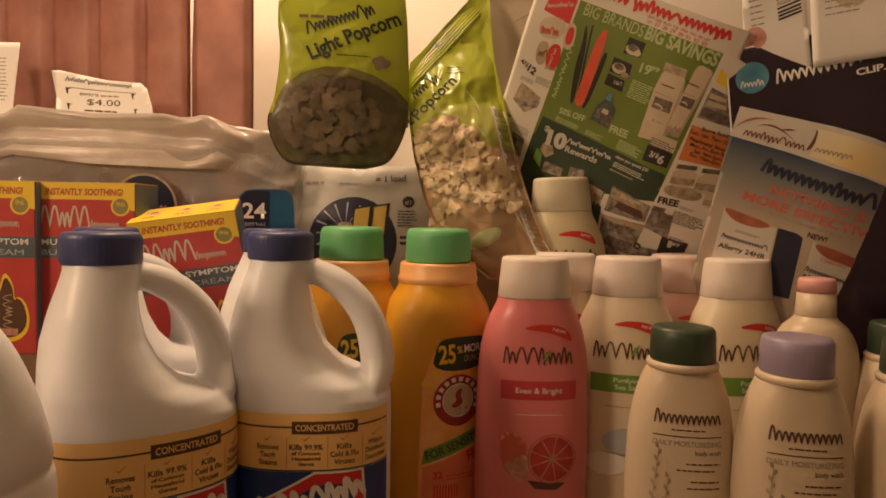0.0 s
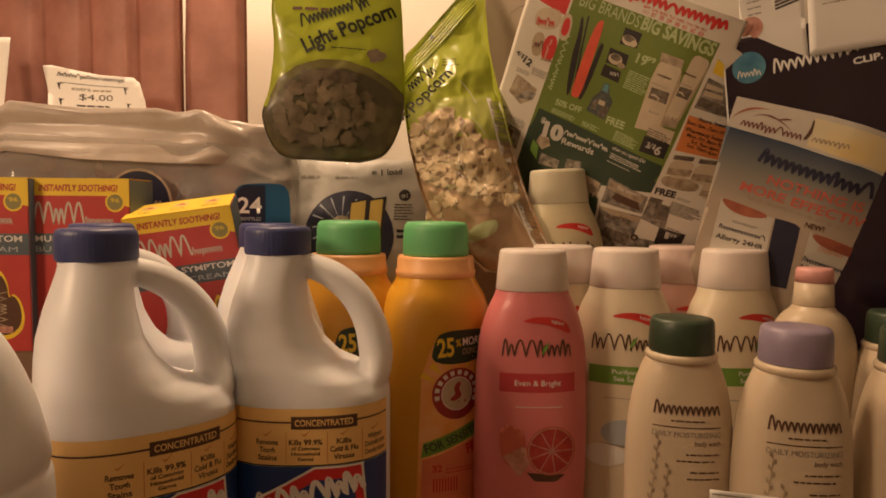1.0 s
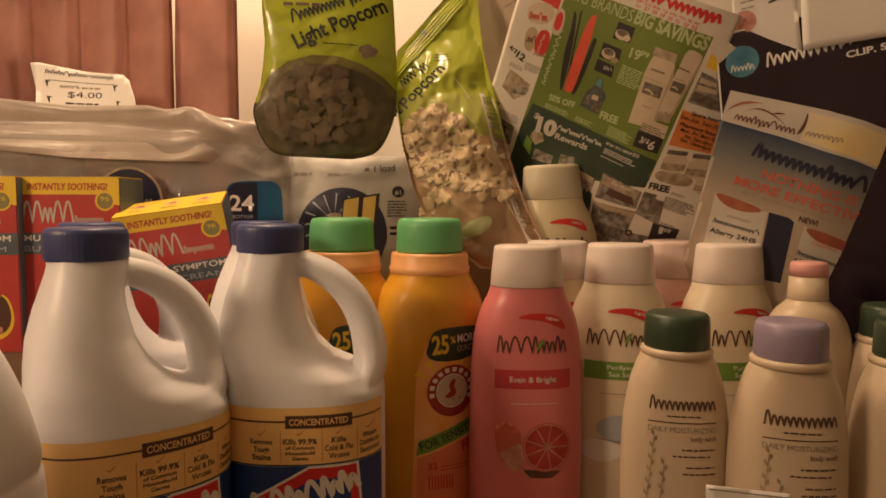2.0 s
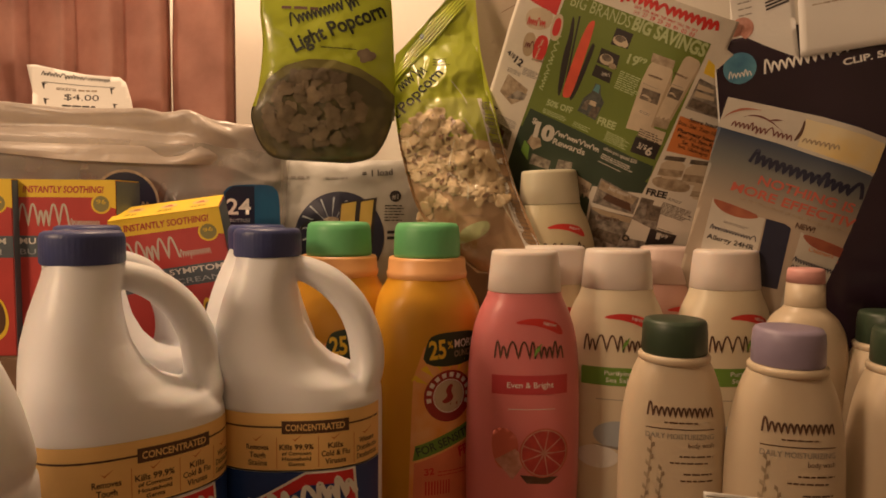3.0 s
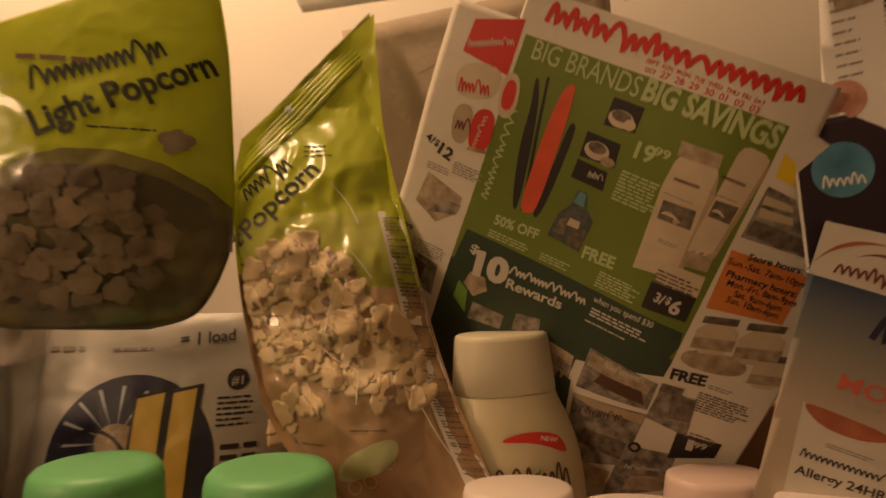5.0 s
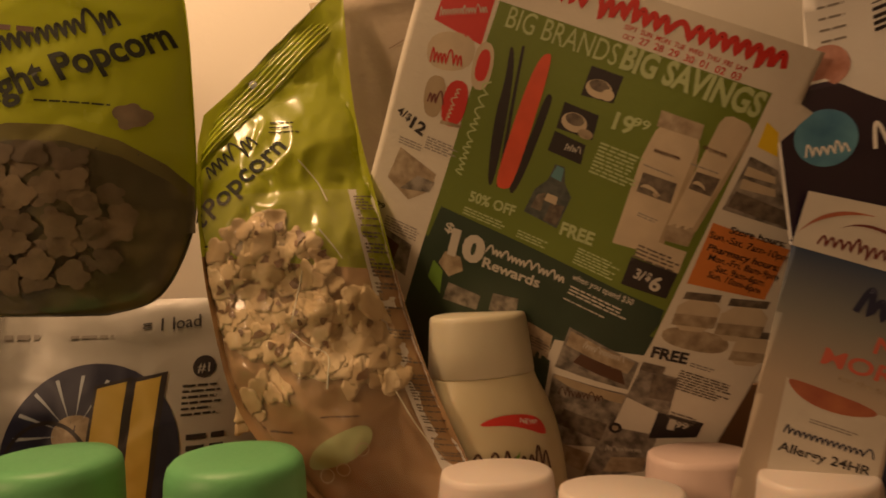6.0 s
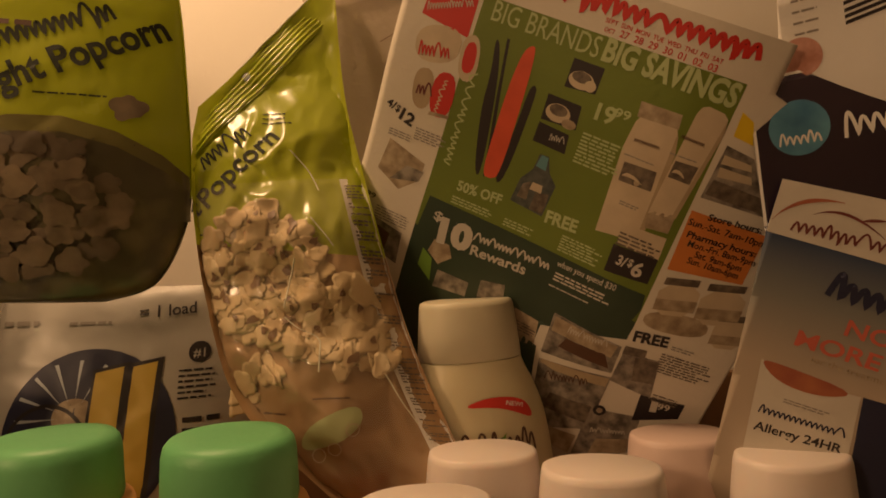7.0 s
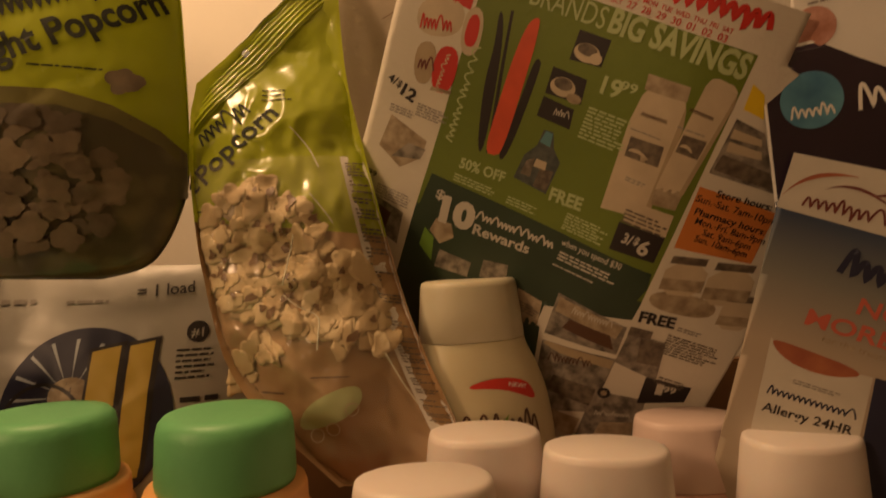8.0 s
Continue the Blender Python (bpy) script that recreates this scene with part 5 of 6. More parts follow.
patch(flyer, "jar_picture", INK_CREAM, rounded([(0.1773, -0.104), (0.1942, -0.1), (0.1958, -0.1176), (0.1789, -0.1213)], 1), 2)
patch(flyer, "jar_lid", INK_SEPIA, [(0.1782, -0.1004), (0.1924, -0.097), (0.1923, -0.101), (0.1782, -0.1045)], 3)
patch(flyer, "jar_label", INK_TAN, [(0.1783, -0.1132), (0.1951, -0.1092), (0.1958, -0.1147), (0.1786, -0.1189)], 4)
patch(flyer, "picture", PHOTO_GREY, [(0.1405, -0.1606), (0.1405, -0.1398), (0.1606, -0.1385), (0.1654, -0.164)], 3)
patch(flyer, "picture", INK_SEPIA, [(0.1514, -0.1562), (0.1475, -0.1409), (0.1603, -0.1394), (0.163, -0.1542)], 4)
patch(flyer, "picture", INK_SEPIA, [(0.1401, -0.1412), (0.14, -0.1356), (0.1518, -0.1344), (0.1523, -0.1394)], 4)
patch(flyer, "price_box", INK, [(0.1618, -0.182), (0.1597, -0.1634), (0.1846, -0.1611), (0.1849, -0.1716)], 3)
lettering(flyer, "1", (0.1681, -0.1721), (0.1719, -0.1715), 0.007, INK_NEWS, 0.03, 5)
lettering(flyer, "99", (0.1715, -0.1692), (0.1783, -0.1682), 0.004, INK_NEWS, 0.02, 5)
fine_print(flyer, (0.166, -0.1596), (0.1834, -0.1591), 3, 0.0015, INK_SEPIA, 4)
patch(flyer, "notice", INK_ORANGE, [(0.1419, -0.0852), (0.1399, -0.0506), (0.1787, -0.0519), (0.18, -0.081)], 2)
lettering(flyer, "Store hours:", (0.1489, -0.053), (0.1758, -0.0514), 0.0036, INK, 0.02, 4)
lettering(flyer, "Sun.-Sat. 7am-10pm", (0.141, -0.0583), (0.1807, -0.0581), 0.0036, INK, 0.01, 4)
lettering(flyer, "Pharmacy hours:", (0.1432, -0.0649), (0.1788, -0.0644), 0.0036, INK, 0.02, 4)
lettering(flyer, "Mon.-Fri. 8am-9pm", (0.1456, -0.0696), (0.1807, -0.0692), 0.0036, INK, 0.01, 4)
lettering(flyer, "Sat. 9am-6pm", (0.1512, -0.0742), (0.1758, -0.0742), 0.0036, INK, 0.01, 4)
lettering(flyer, "Sun. 10am-6pm", (0.1491, -0.0784), (0.176, -0.0787), 0.0036, INK, 0.01, 4)
patch(flyer, "picture", PHOTO_GREY, [(0.1409, -0.0429), (0.1414, -0.0147), (0.1558, -0.017), (0.1738, -0.0429)], 2)
patch(flyer, "picture", INK_SEPIA, [(0.1421, -0.0406), (0.1429, -0.0323), (0.1668, -0.0341), (0.1728, -0.0419)], 3)
patch(flyer, "picture", INK_CREAM, [(0.1435, -0.0306), (0.143, -0.0256), (0.1587, -0.0259), (0.1605, -0.0294)], 3)
patch(flyer, "picture", INK_CREAM, [(0.1425, -0.024), (0.1424, -0.0194), (0.1561, -0.0203), (0.1576, -0.0234)], 3)
patch(flyer, "picture", LABEL_YELLOW, [(0.1422, -0.0097), (0.1412, 0.0022), (0.1479, -0.0008), (0.1526, -0.0113)], 2)
patch(flyer, "picture", INK_RED, [(-0.0311, -0.0046), (-0.0298, 0.0134), (-0.0026, 0.0214), (-0.0021, -0.0089)], 1)
wordmark(flyer, "OxxxOxlx", (-0.0283, -0.0023), (-0.0041, 0.0067), 0.005, INK_NEWS, 4)
patch(flyer, "can_picture", INK_CREAM, rounded([(-0.0316, -0.0101), (-0.0052, -0.0045), (-0.003, -0.024), (-0.0286, -0.0299)]), 1)
wordmark(flyer, "OxIx", (-0.0264, -0.0263), (-0.0088, -0.0229), 0.0085, INK_RED, 4, 1.3)
patch(flyer, "can_picture", INK_BUFF, rounded([(-0.0265, -0.0326), (-0.0138, -0.0301), (-0.012, -0.0532), (-0.0233, -0.0545)]), 2)
wordmark(flyer, "xI", (-0.0218, -0.047), (-0.0125, -0.0457), 0.0080, INK_MAROON, 4, 1.3)
patch(flyer, "can_picture", INK_RED, rounded([(-0.0143, -0.0309), (-0.0005, -0.0286), (0.0009, -0.054), (-0.0124, -0.0558)]), 3)
wordmark(flyer, "xxIx", (-0.0067, -0.0526), (-0.005, -0.0338), 0.0036, INK_CREAM, 4)
patch(flyer, "can_rim", INK_TAN, [(-0.0113, -0.0533), (0.0007, -0.052), (0.0005, -0.0538), (-0.0117, -0.0555)], 4)
patch(flyer, "can_picture", INK_CREAM, rounded([(-0.0046, -0.0071), (0.0061, -0.0059), (0.0094, -0.0299), (-0.0018, -0.0316)]), 2)
patch(flyer, "can_picture", INK_RED, rounded([(-0.0017, -0.0102), (0.005, -0.0098), (0.0067, -0.026), (-0.001, -0.0267)]), 3)
lettering(flyer, "4/", (-0.0385, -0.0590), (-0.0325, -0.0604), 0.0046, INK, 0.02)
lettering(flyer, "$", (-0.0322, -0.0602), (-0.0295, -0.0610), 0.0042, INK, 0.02)
lettering(flyer, "12", (-0.0288, -0.0636), (-0.0196, -0.0660), 0.0068, INK, 0.04)
fine_print(flyer, (-0.0164, -0.0641), (0.0033, -0.0718), 5, 0.0013, INK_GREY, 3)
fine_print(flyer, (-0.0326, -0.0701), (-0.017, -0.0717), 3, 0.0012, INK_GREY, 3)
patch(flyer, "picture", INK_TAN, [(-0.0334, -0.0967), (-0.0306, -0.0769), (-0.0051, -0.0836), (-0.0055, -0.0943), (-0.0167, -0.1043)], 1)
patch(flyer, "picture", PHOTO_GREY, [(-0.0238, -0.1), (-0.0156, -0.0885), (-0.0043, -0.0885), (-0.0059, -0.0952)], 2)
lettering(flyer, "2", (-0.0406, -0.1199), (-0.0357, -0.1197), 0.0055, INK, 0.03)
lettering(flyer, "99", (-0.036, -0.116), (-0.0295, -0.116), 0.0032, INK, 0.02)
fine_print(flyer, (-0.0273, -0.118), (-0.0041, -0.1238), 5, 0.0013, INK_GREY, 3)
patch(flyer, "picture", PHOTO_GREY, [(-0.0313, -0.1449), (-0.0303, -0.1261), (-0.0063, -0.1297), (-0.0048, -0.1506)], 1)
patch(flyer, "picture", INK_BROWN, [(-0.028, -0.1414), (-0.0271, -0.1301), (-0.014, -0.1332), (-0.0149, -0.1442)], 2)


def curl(x, z):
    return 5.0 * max(min(x, 0.118) - 0.086, 0.0) ** 2 + 0.32 * max(x - 0.118, 0.0) + 0.0008 * math.sin(45 * x + 20 * z)


glossy_insert = paper("glossy_insert", (0.2637, 0.6114, 0.4362), (0.8715, -0.4701, 0.1392), (-0.1811, -0.0447, 0.9825), [(0.0, 0.0), (0.168, -0.001), (0.168, -0.358), (-0.006, -0.358), (-0.0035, -0.070)],
                      GLOSS_DARK, "glossy dark coupon insert with white lettering", "flyer", bend=lambda x, z: 0.0008 * math.sin(30 * x))
disc(glossy_insert, "emblem", INK_SKY, (0.0185, -0.026), 0.013, 0.013, 2)
wordmark(glossy_insert, "PxO", (0.0092, -0.0336), (0.0268, -0.0345), 0.0065, INK_WHITE, 4)
wordmark(glossy_insert, "dxxxd", (0.037, -0.0359), (0.0904, -0.0332), 0.013, INK_WHITE, 3)
wordmark(glossy_insert, "SAVER", (0.0909, -0.0324), (0.1606, -0.0278), 0.017, INK_WHITE, 3, 1.8)
lettering(glossy_insert, "CLIP. SAVE.", (0.0931, -0.041), (0.1389, -0.0403), 0.005, INK_WHITE, 0.03, 3)
patch(glossy_insert, "page_edge", INK_WHITE, [(0., 0.), (0.0013, -0.0003), (-0.0021, -0.0696), (-0.0035, -0.0693)], 1)
patch(glossy_insert, "page_edge", INK_WHITE, [(-0., 0.0005), (-0.0002, -0.0009), (0.1625, -0.0017), (0.1626, -0.0005)], 1)

insert = paper("coupon_insert", (0.2729, 0.6094, 0.3672), (0.8608, -0.3993, -0.3156), (0.2287, -0.2505, 0.9407), [(-0.0018, -0.0029), (-0.0026, 0.0226), (0.040, 0.0236), (0.090, 0.0255), (0.126, 0.0215), (0.138, 0.010), (0.149, -0.012), (0.168, -0.050), (0.196, -0.120), (0.236, -0.290), (0.026, -0.290)],
               INSERT_PAGE, "coupon insert with a curled edge and a blue page", "flyer", bend=curl, step=0.004)
patch(insert, "masthead", INK_NEWS, [(-0.0018, -0.0029), (-0.0026, 0.0226), (0.0385, 0.0242), (0.0723, 0.0255), (0.100, 0.0245), (0.126, 0.0212), (0.1375, 0.0100), (0.1482, -0.012), (0.1550, -0.026), (0.1430, -0.0170), (0.1280, -0.0100), (0.1061, -0.0067), (0.0805, -0.0057), (0.0491, -0.0037)], 1)
patch(insert, "masthead_stripe", STRAW, [(0.0624, -0.0017), (0.0607, 0.0209), (0.0829, 0.0210), (0.1040, 0.0200), (0.1260, 0.0165), (0.1360, 0.0065), (0.1440, -0.0100), (0.1270, -0.0070), (0.0925, -0.0038)], 2)
def arc(host, mat, p, q, r, thick, layer=3):
    """A tapering stroke through three points."""
    up, low = [], []
    for k in range(13):
        t = k / 12
        a = [(1 - t) ** 2 * p[c] + 2 * t * (1 - t) * q[c] + t * t * r[c] for c in (0, 1)]
        w = thick * math.sin(math.pi * min(max(t, 0.04), 0.96))
        up.append((a[0], a[1] + w / 2))
        low.append((a[0], a[1] - w / 2))
    sheet_of(host, "flourish", mat, up + low[::-1], layer)


arc(insert, INK_RUST, (-0.0012, 0.0032), (0.0060, 0.0180), (0.0260, 0.0185), 0.0022)
arc(insert, INK_MAROON, (0.0150, 0.0100), (0.0270, 0.0190), (0.0480, 0.0060), 0.0014)
arc(insert, INK_MAROON, (0.0340, 0.0120), (0.0400, 0.0145), (0.0450, 0.0150), 0.0016)
wordmark(insert, "xxdplxn", (0.0081, -0.0001), (0.0564, 0.0004), 0.0075, INK_MAROON, 3)
wordmark(insert, "xxxp", (0.0646, 0.0019), (0.0921, 0.0036), 0.006, INK_TAN, 3)
patch(insert, "swoosh", INK_BROWN, [(0.0575, -0.0003), (0.0604, 0.0127), (0.0596, 0.0196), (0.0614, 0.0192), (0.0629, 0.0062)], 3)
wordmark(insert, "NxxxxOxl", (0.0322, -0.026), (0.1219, -0.0307), 0.0145, INK_NAVY, 3, 1.7)
lettering(insert, "NOTHING IS", (0.0446, -0.0403), (0.1203, -0.0416), 0.0076, INK_RED_SOFT, 0.02, 3)
lettering(insert, "MORE EFFECTIVE", (0.0262, -0.0517), (0.1321, -0.0535), 0.0076, INK_RED_SOFT, 0.02, 3)
lettering(insert, "for the treatment of nasal allergy symptoms", (0.0355, -0.0574), (0.1266, -0.0586), 0.0032, INK_TAN, 0.0, 3)
patch(insert, "picture", INK_NEWS, [(0.0218, -0.1171), (0.0152, -0.0628), (0.0267, -0.069), (0.0609, -0.0666), (0.0679, -0.1153)], 2)
patch(insert, "swoosh", INK_RUST, [(0.0138, -0.0633), (0.0244, -0.0628), (0.0606, -0.0657), (0.045, -0.0729), (0.0254, -0.0721)], 3)
wordmark(insert, "Nxxxxxxl", (0.0219, -0.0895), (0.0607, -0.0884), 0.005, INK_NAVY, 4)
lettering(insert, "Allergy 24HR", (0.0221, -0.0982), (0.0617, -0.096), 0.0044, INK, 0.02, 4)
fine_print(insert, (0.0306, -0.0798), (0.053, -0.078), 2, 0.001, INK_GREY, 4)
patch(insert, "picture", INK_NAVY, [(0.0714, -0.1247), (0.0618, -0.0663), (0.0771, -0.0658), (0.0825, -0.068), (0.0915, -0.1218)], 2)
patch(insert, "picture", INK_NEWS, [(0.0989, -0.1351), (0.0906, -0.0681), (0.107, -0.0742), (0.1324, -0.0735), (0.151, -0.1226)], 2)
patch(insert, "swoosh", INK_RUST, [(0.0901, -0.0693), (0.105, -0.0688), (0.1321, -0.0725), (0.1332, -0.0807), (0.1177, -0.0792), (0.1018, -0.0778)], 3)
lettering(insert, "NEW!", (0.0849, -0.0661), (0.0998, -0.0657), 0.0045, INK_BROWN, 0.03, 4)
lettering(insert, "Children's", (0.1011, -0.0816), (0.121, -0.0821), 0.0034, INK_ORANGE, 0.01, 4)
wordmark(insert, "Nxxxxxxl", (0.0934, -0.0942), (0.1284, -0.0956), 0.0055, INK_NAVY, 4)
lettering(insert, "Allergy", (0.0931, -0.1007), (0.1106, -0.1003), 0.0044, INK, 0.02, 4)
disc(insert, "seal", INK_CORAL, (0.1304, -0.0844), 0.005, 0.005, 4)

food_coupon = paper("coupon_sheet", (0.0161, 0.7553, 0.541), (0.8544, -0.5163, -0.059), (-0.1004, -0.2753, 0.9561), [(0.0, 0.0), (0.1594, 0.0), (0.152, 0.085), (0.150, 0.14), (-0.030, 0.14)], PAPER_WHITE,
                    "white coupon sheet with a green food picture", "coupon", "coupons above the flyer", bend=wave)
patch(food_coupon, "picture", INK_PALE_GREEN, [(0.0051, 0.0621), (0.0516, 0.064), (0.0969, 0.0562), (0.0971, 0.0272), (0.0458, 0.012), (-0.008, 0.0139)], 1)
patch(food_coupon, "picture", INK_SKY_PALE, [(-0.0188, 0.1008), (0.0188, 0.0955), (0.0337, 0.0663), (0.0015, 0.06)], 1)
patch(food_coupon, "picture", INK_ROSE, [(0.047, 0.0497), (0.062, 0.0506), (0.0665, 0.0103), (0.0454, 0.0095)], 2)
patch(food_coupon, "picture", INK_TAN, [(0.0118, 0.0409), (0.0431, 0.0427), (0.0402, 0.0176), (0.0084, 0.0152)], 2)
fine_print(food_coupon, (0.1079, 0.0549), (0.147, 0.0081), 8, 0.0015, INK_GREY, 3)
fine_print(food_coupon, (0.1104, 0.0825), (0.1505, 0.0588), 3, 0.0015, INK_GREY, 3)
slip = paper("coupon_slip", (0.1571, 0.6542, 0.5482), (0.6857, -0.1815, -0.7049), (0.5195, -0.5563, 0.6486), [(0.0, 0.0), (0.0573, 0.0), (0.0733, 0.1354), (-0.0475, 0.0507)], PAPER_WHITE,
             "slanting white coupon slip with a black bar", "coupon", "coupons above the flyer", bend=wave)
patch(slip, "bar", INK, [(0.0117, 0.0292), (0.0164, 0.0295), (0.0241, 0.0814), (0.0202, 0.0805)], 2)
fine_print(slip, (0.0300, 0.0215), (0.0542, 0.0800), 12, 0.0011, INK_TAN, 3)
patch(slip, "bar_code", INK, [(0.059, 0.0175), (0.066, 0.0165), (0.0658, 0.056), (0.0596, 0.0564)], 2)
coupon_a = paper("coupon_sheet", (0.276, 0.6059, 0.4388), (0.8241, -0.5568, 0.1045), (-0.2446, -0.1832, 0.9522), [(-0.002, -0.03), (0.050, -0.03), (0.0498, 0.0), (0.0543, 0.1168), (0.0113, 0.1133)], PAPER_WHITE,
                 "narrow newsprint coupon with a bar code", "coupon", "coupons above the flyer", bend=wave)
patch(coupon_a, "picture", INK_TAN, [(0.0127, 0.0945), (0.0425, 0.0941), (0.0406, 0.0685), (0.0122, 0.0698)], 1)
patch(coupon_a, "picture", INK_ROSE, [(0.0165, 0.0872), (0.0358, 0.088), (0.0354, 0.0739), (0.0171, 0.0748)], 2)
fine_print(coupon_a, (0.0145, 0.0981), (0.0467, 0.0968), 1, 0.005, INK_BROWN, 3)
bar_rnd = random.Random(5)
level = 0.0150
while level < 0.0550:
    high = bar_rnd.choice((0.0006, 0.0010, 0.0016))
    patch(coupon_a, "code_bar", INK, [(0.0295, level), (0.0468, level + 0.0030), (0.0468, level + 0.0030 + high), (0.0295, level + high)], 2)
    level += high + bar_rnd.choice((0.0007, 0.0011, 0.0016))
fine_print(coupon_a, (0.009, 0.0601), (0.0199, 0.0154), 9, 0.0015, INK_GREY, 3)
patch(coupon_a, "picture", INK_TAN, [(0.0108, 0.0618), (0.0265, 0.062), (0.0261, 0.0455), (0.011, 0.0449)], 2)
disc(coupon_a, "seal", INK_ROSE, (0.0102, 0.0054), 0.009, 0.009, 2)
coupon_b = paper("coupon_sheet", (0.3175, 0.5747, 0.4462), (0.8349, -0.547, 0.0608), (-0.2063, -0.2087, 0.956), [(0.0, -0.03), (0.100, -0.03), (0.1001, 0.096), (0.0, 0.1105)], PAPER_WHITE,
                 "pale newsprint coupon page with faint print", "coupon", "coupons above the flyer", bend=wave)
fine_print(coupon_b, (0.0081, 0.095), (0.0427, 0.0678), 5, 0.0016, INK_GREY, 3)
fine_print(coupon_b, (0.0514, 0.0915), (0.0741, 0.0641), 5, 0.0016, INK_GREY, 3)
fine_print(coupon_b, (0.0101, 0.0482), (0.0339, 0.0084), 8, 0.0015, INK_TAN, 3)
disc(coupon_b, "seal", INK_CREAM, (0.0285, 0.0231), 0.012, 0.012, 2)
fine_print(coupon_b, (0.0514, 0.0547), (0.0705, 0.0172), 7, 0.0016, INK_GREY, 3)
fine_print(coupon_b, (0.0083, 0.0642), (0.0734, 0.0553), 1, 0.003, INK_TAN, 3)

# ---- popcorn bags ----


def strand(points, r):
    """A thin four-sided thread along points."""
    bm, prev = bmesh.new(), None
    for p in points:
        cur = [bm.verts.new(p + Vector(d) * r) for d in ((1, 0, 0), (0, -1, 0), (-1, 0, 0), (0, 1, 0))]
        if prev:
            for k in range(4):
                bm.faces.new((prev[k], prev[(k + 1) % 4], cur[(k + 1) % 4], cur[k]))
        prev = cur
    return bm


def ruled(left, right, count):
    L, R = smooth_rows(left, count), smooth_rows(right, count)
    return [((a[0], a[1]), (b[0], b[1])) for a, b in zip(L, R)]


def pillow(name, y, left, right, puff, mats, split, label, category, seed, crease, lean=0.0, yaw=0.0):
    """A bag between two side curves, puffed in the middle, with creased film; mats by height: (upper, lower)."""
    count, across = 110, 76
    rows = ruled(left, right, count)
    ob = thing(name, pose(0, y, 0), label, category)

    def surface(s, f, side):
        i = min(max(f, 0), 1) * (count - 1)
        k = min(int(i), count - 2)
        q = i - k
        a = [rows[k][0][c] * (1 - q) + rows[k + 1][0][c] * q for c in (0, 1)]
        b = [rows[k][1][c] * (1 - q) + rows[k + 1][1][c] * q for c in (0, 1)]
        x, z = a[0] + (b[0] - a[0]) * s, a[1] + (b[1] - a[1]) * s
        env = (max(0.0, 1 - (2 * s - 1) ** 2)) ** 0.55 * min(1, 1.5 * f + 0.22) * min(1, 0.03 + 2.1 * (1 - f)) ** 0.9
        p = Vector((x * 16 + seed, z * 16, side))
        fold = 1 - abs(noise.noise(p)) * 2.2
        fold2 = 1 - abs(noise.noise(p * 2.6 + Vector((7, 3, 1)))) * 2.0
        fold3 = 1 - abs(noise.noise(p * 5.5 + Vector((2, 9, 4)))) * 2.0
        cell = noise.voronoi(p * 1.1 + Vector((0.25 * fold2, 0.25 * fold, 0)))[0]
        facet = min(cell[1] - cell[0], 0.5) * 2 - 0.9 * cell[0]
        bump = crease * (0.40 * fold + 0.22 * fold2 + 0.12 * fold3 + 0.34 * facet) * (0.35 + env)
        yy = side * (puff * env + bump - crease * 0.5) + lean * (z - 0.40) + yaw * x
        return Vector((x, yy, z))
    for tag_, lo, hi, mat in (("upper_film", split, 1.0, mats[0]), ("lower_film", 0.0, split, mats[1])):
        bm = bmesh.new()
        n = max(int(count * (hi - lo)), 4)
        for side in (-1, 1):
            grid = [[bm.verts.new(surface(i / across, lo + (hi - lo) * j / n, side)) for j in range(n + 1)] for i in range(across + 1)]
            for i in range(across):
                for j in range(n):
                    bm.faces.new((grid[i][j], grid[i + 1][j], grid[i + 1][j + 1], grid[i][j + 1]))
        bmesh.ops.remove_doubles(bm, verts=bm.verts[:], dist=0.0003)
        bmesh.ops.recalc_face_normals(bm, faces=bm.faces[:])
        part(tag_, bm, mat, ob)
    return ob, surface


def on_bag(ob, surface, x0, x1, z0, z1):
    """The bag's front by x and z, found from its rows."""
    def face(x, z, lift):
        s, f = 0.5, 0.5
        for _ in range(14):
            p = surface(s, f, -1)
            px, pz = surface(s + 0.01, f, -1) - p, surface(s, f + 0.01, -1) - p
            det = px.x * pz.z - px.z * pz.x
            if abs(det) < 1e-12:
                break
            dx, dz = x - p.x, z - p.z
            s = min(max(s + 0.01 * (dx * pz.z - dz * pz.x) / det, 0.0), 0.985)
            f = min(max(f + 0.01 * (px.x * dz - px.z * dx) / det, 0.0), 0.985)
        p = surface(s, f, -1)
        return Vector((x, p.y - lift - 0.0005, z))
    return (ob, face, 0.0022)


BAG_A_L = [(-0.107, 0.3380), (-0.1373, 0.3430), (-0.1533, 0.3769), (-0.1465, 0.4079), (-0.1421, 0.4475), (-0.1440, 0.4780), (-0.1435, 0.4980)]
BAG_A_R = [(-0.060, 0.3365), (-0.035, 0.3460), (-0.0190, 0.3800), (-0.0165, 0.4150), (-0.0180, 0.4600), (-0.0210, 0.5060), (-0.0300, 0.5570)]
bag_a, surf_a = pillow("popcorn_bag", 0.715, BAG_A_L, BAG_A_R, 0.024, (FILM_GREEN, PRINTED_CORN), 0.40, "lime green popcorn bag with a dark bowl picture", "bag", 2.0, 0.0030, yaw=0.22)
host_a = on_bag(bag_a, surf_a, -0.16, -0.02, 0.34, 0.57)
wordmark(host_a, "Ixxxxxlp", (-0.1130, 0.4640), (-0.0500, 0.4890), 0.0145, FILM_INK, 2, 1.4)
lettering(host_a, "Light Popcorn", (-0.1085, 0.4395), (-0.0240, 0.4830), 0.0145, FILM_INK, 0.03, 2)
fine_print(host_a, (-0.123, 0.482), (-0.083, 0.491), 1, 0.0045, INK_BROWN, 2)
fine_print(host_a, (-0.085, 0.4450), (-0.045, 0.4470), 1, 0.0015, FILM_INK, 2)
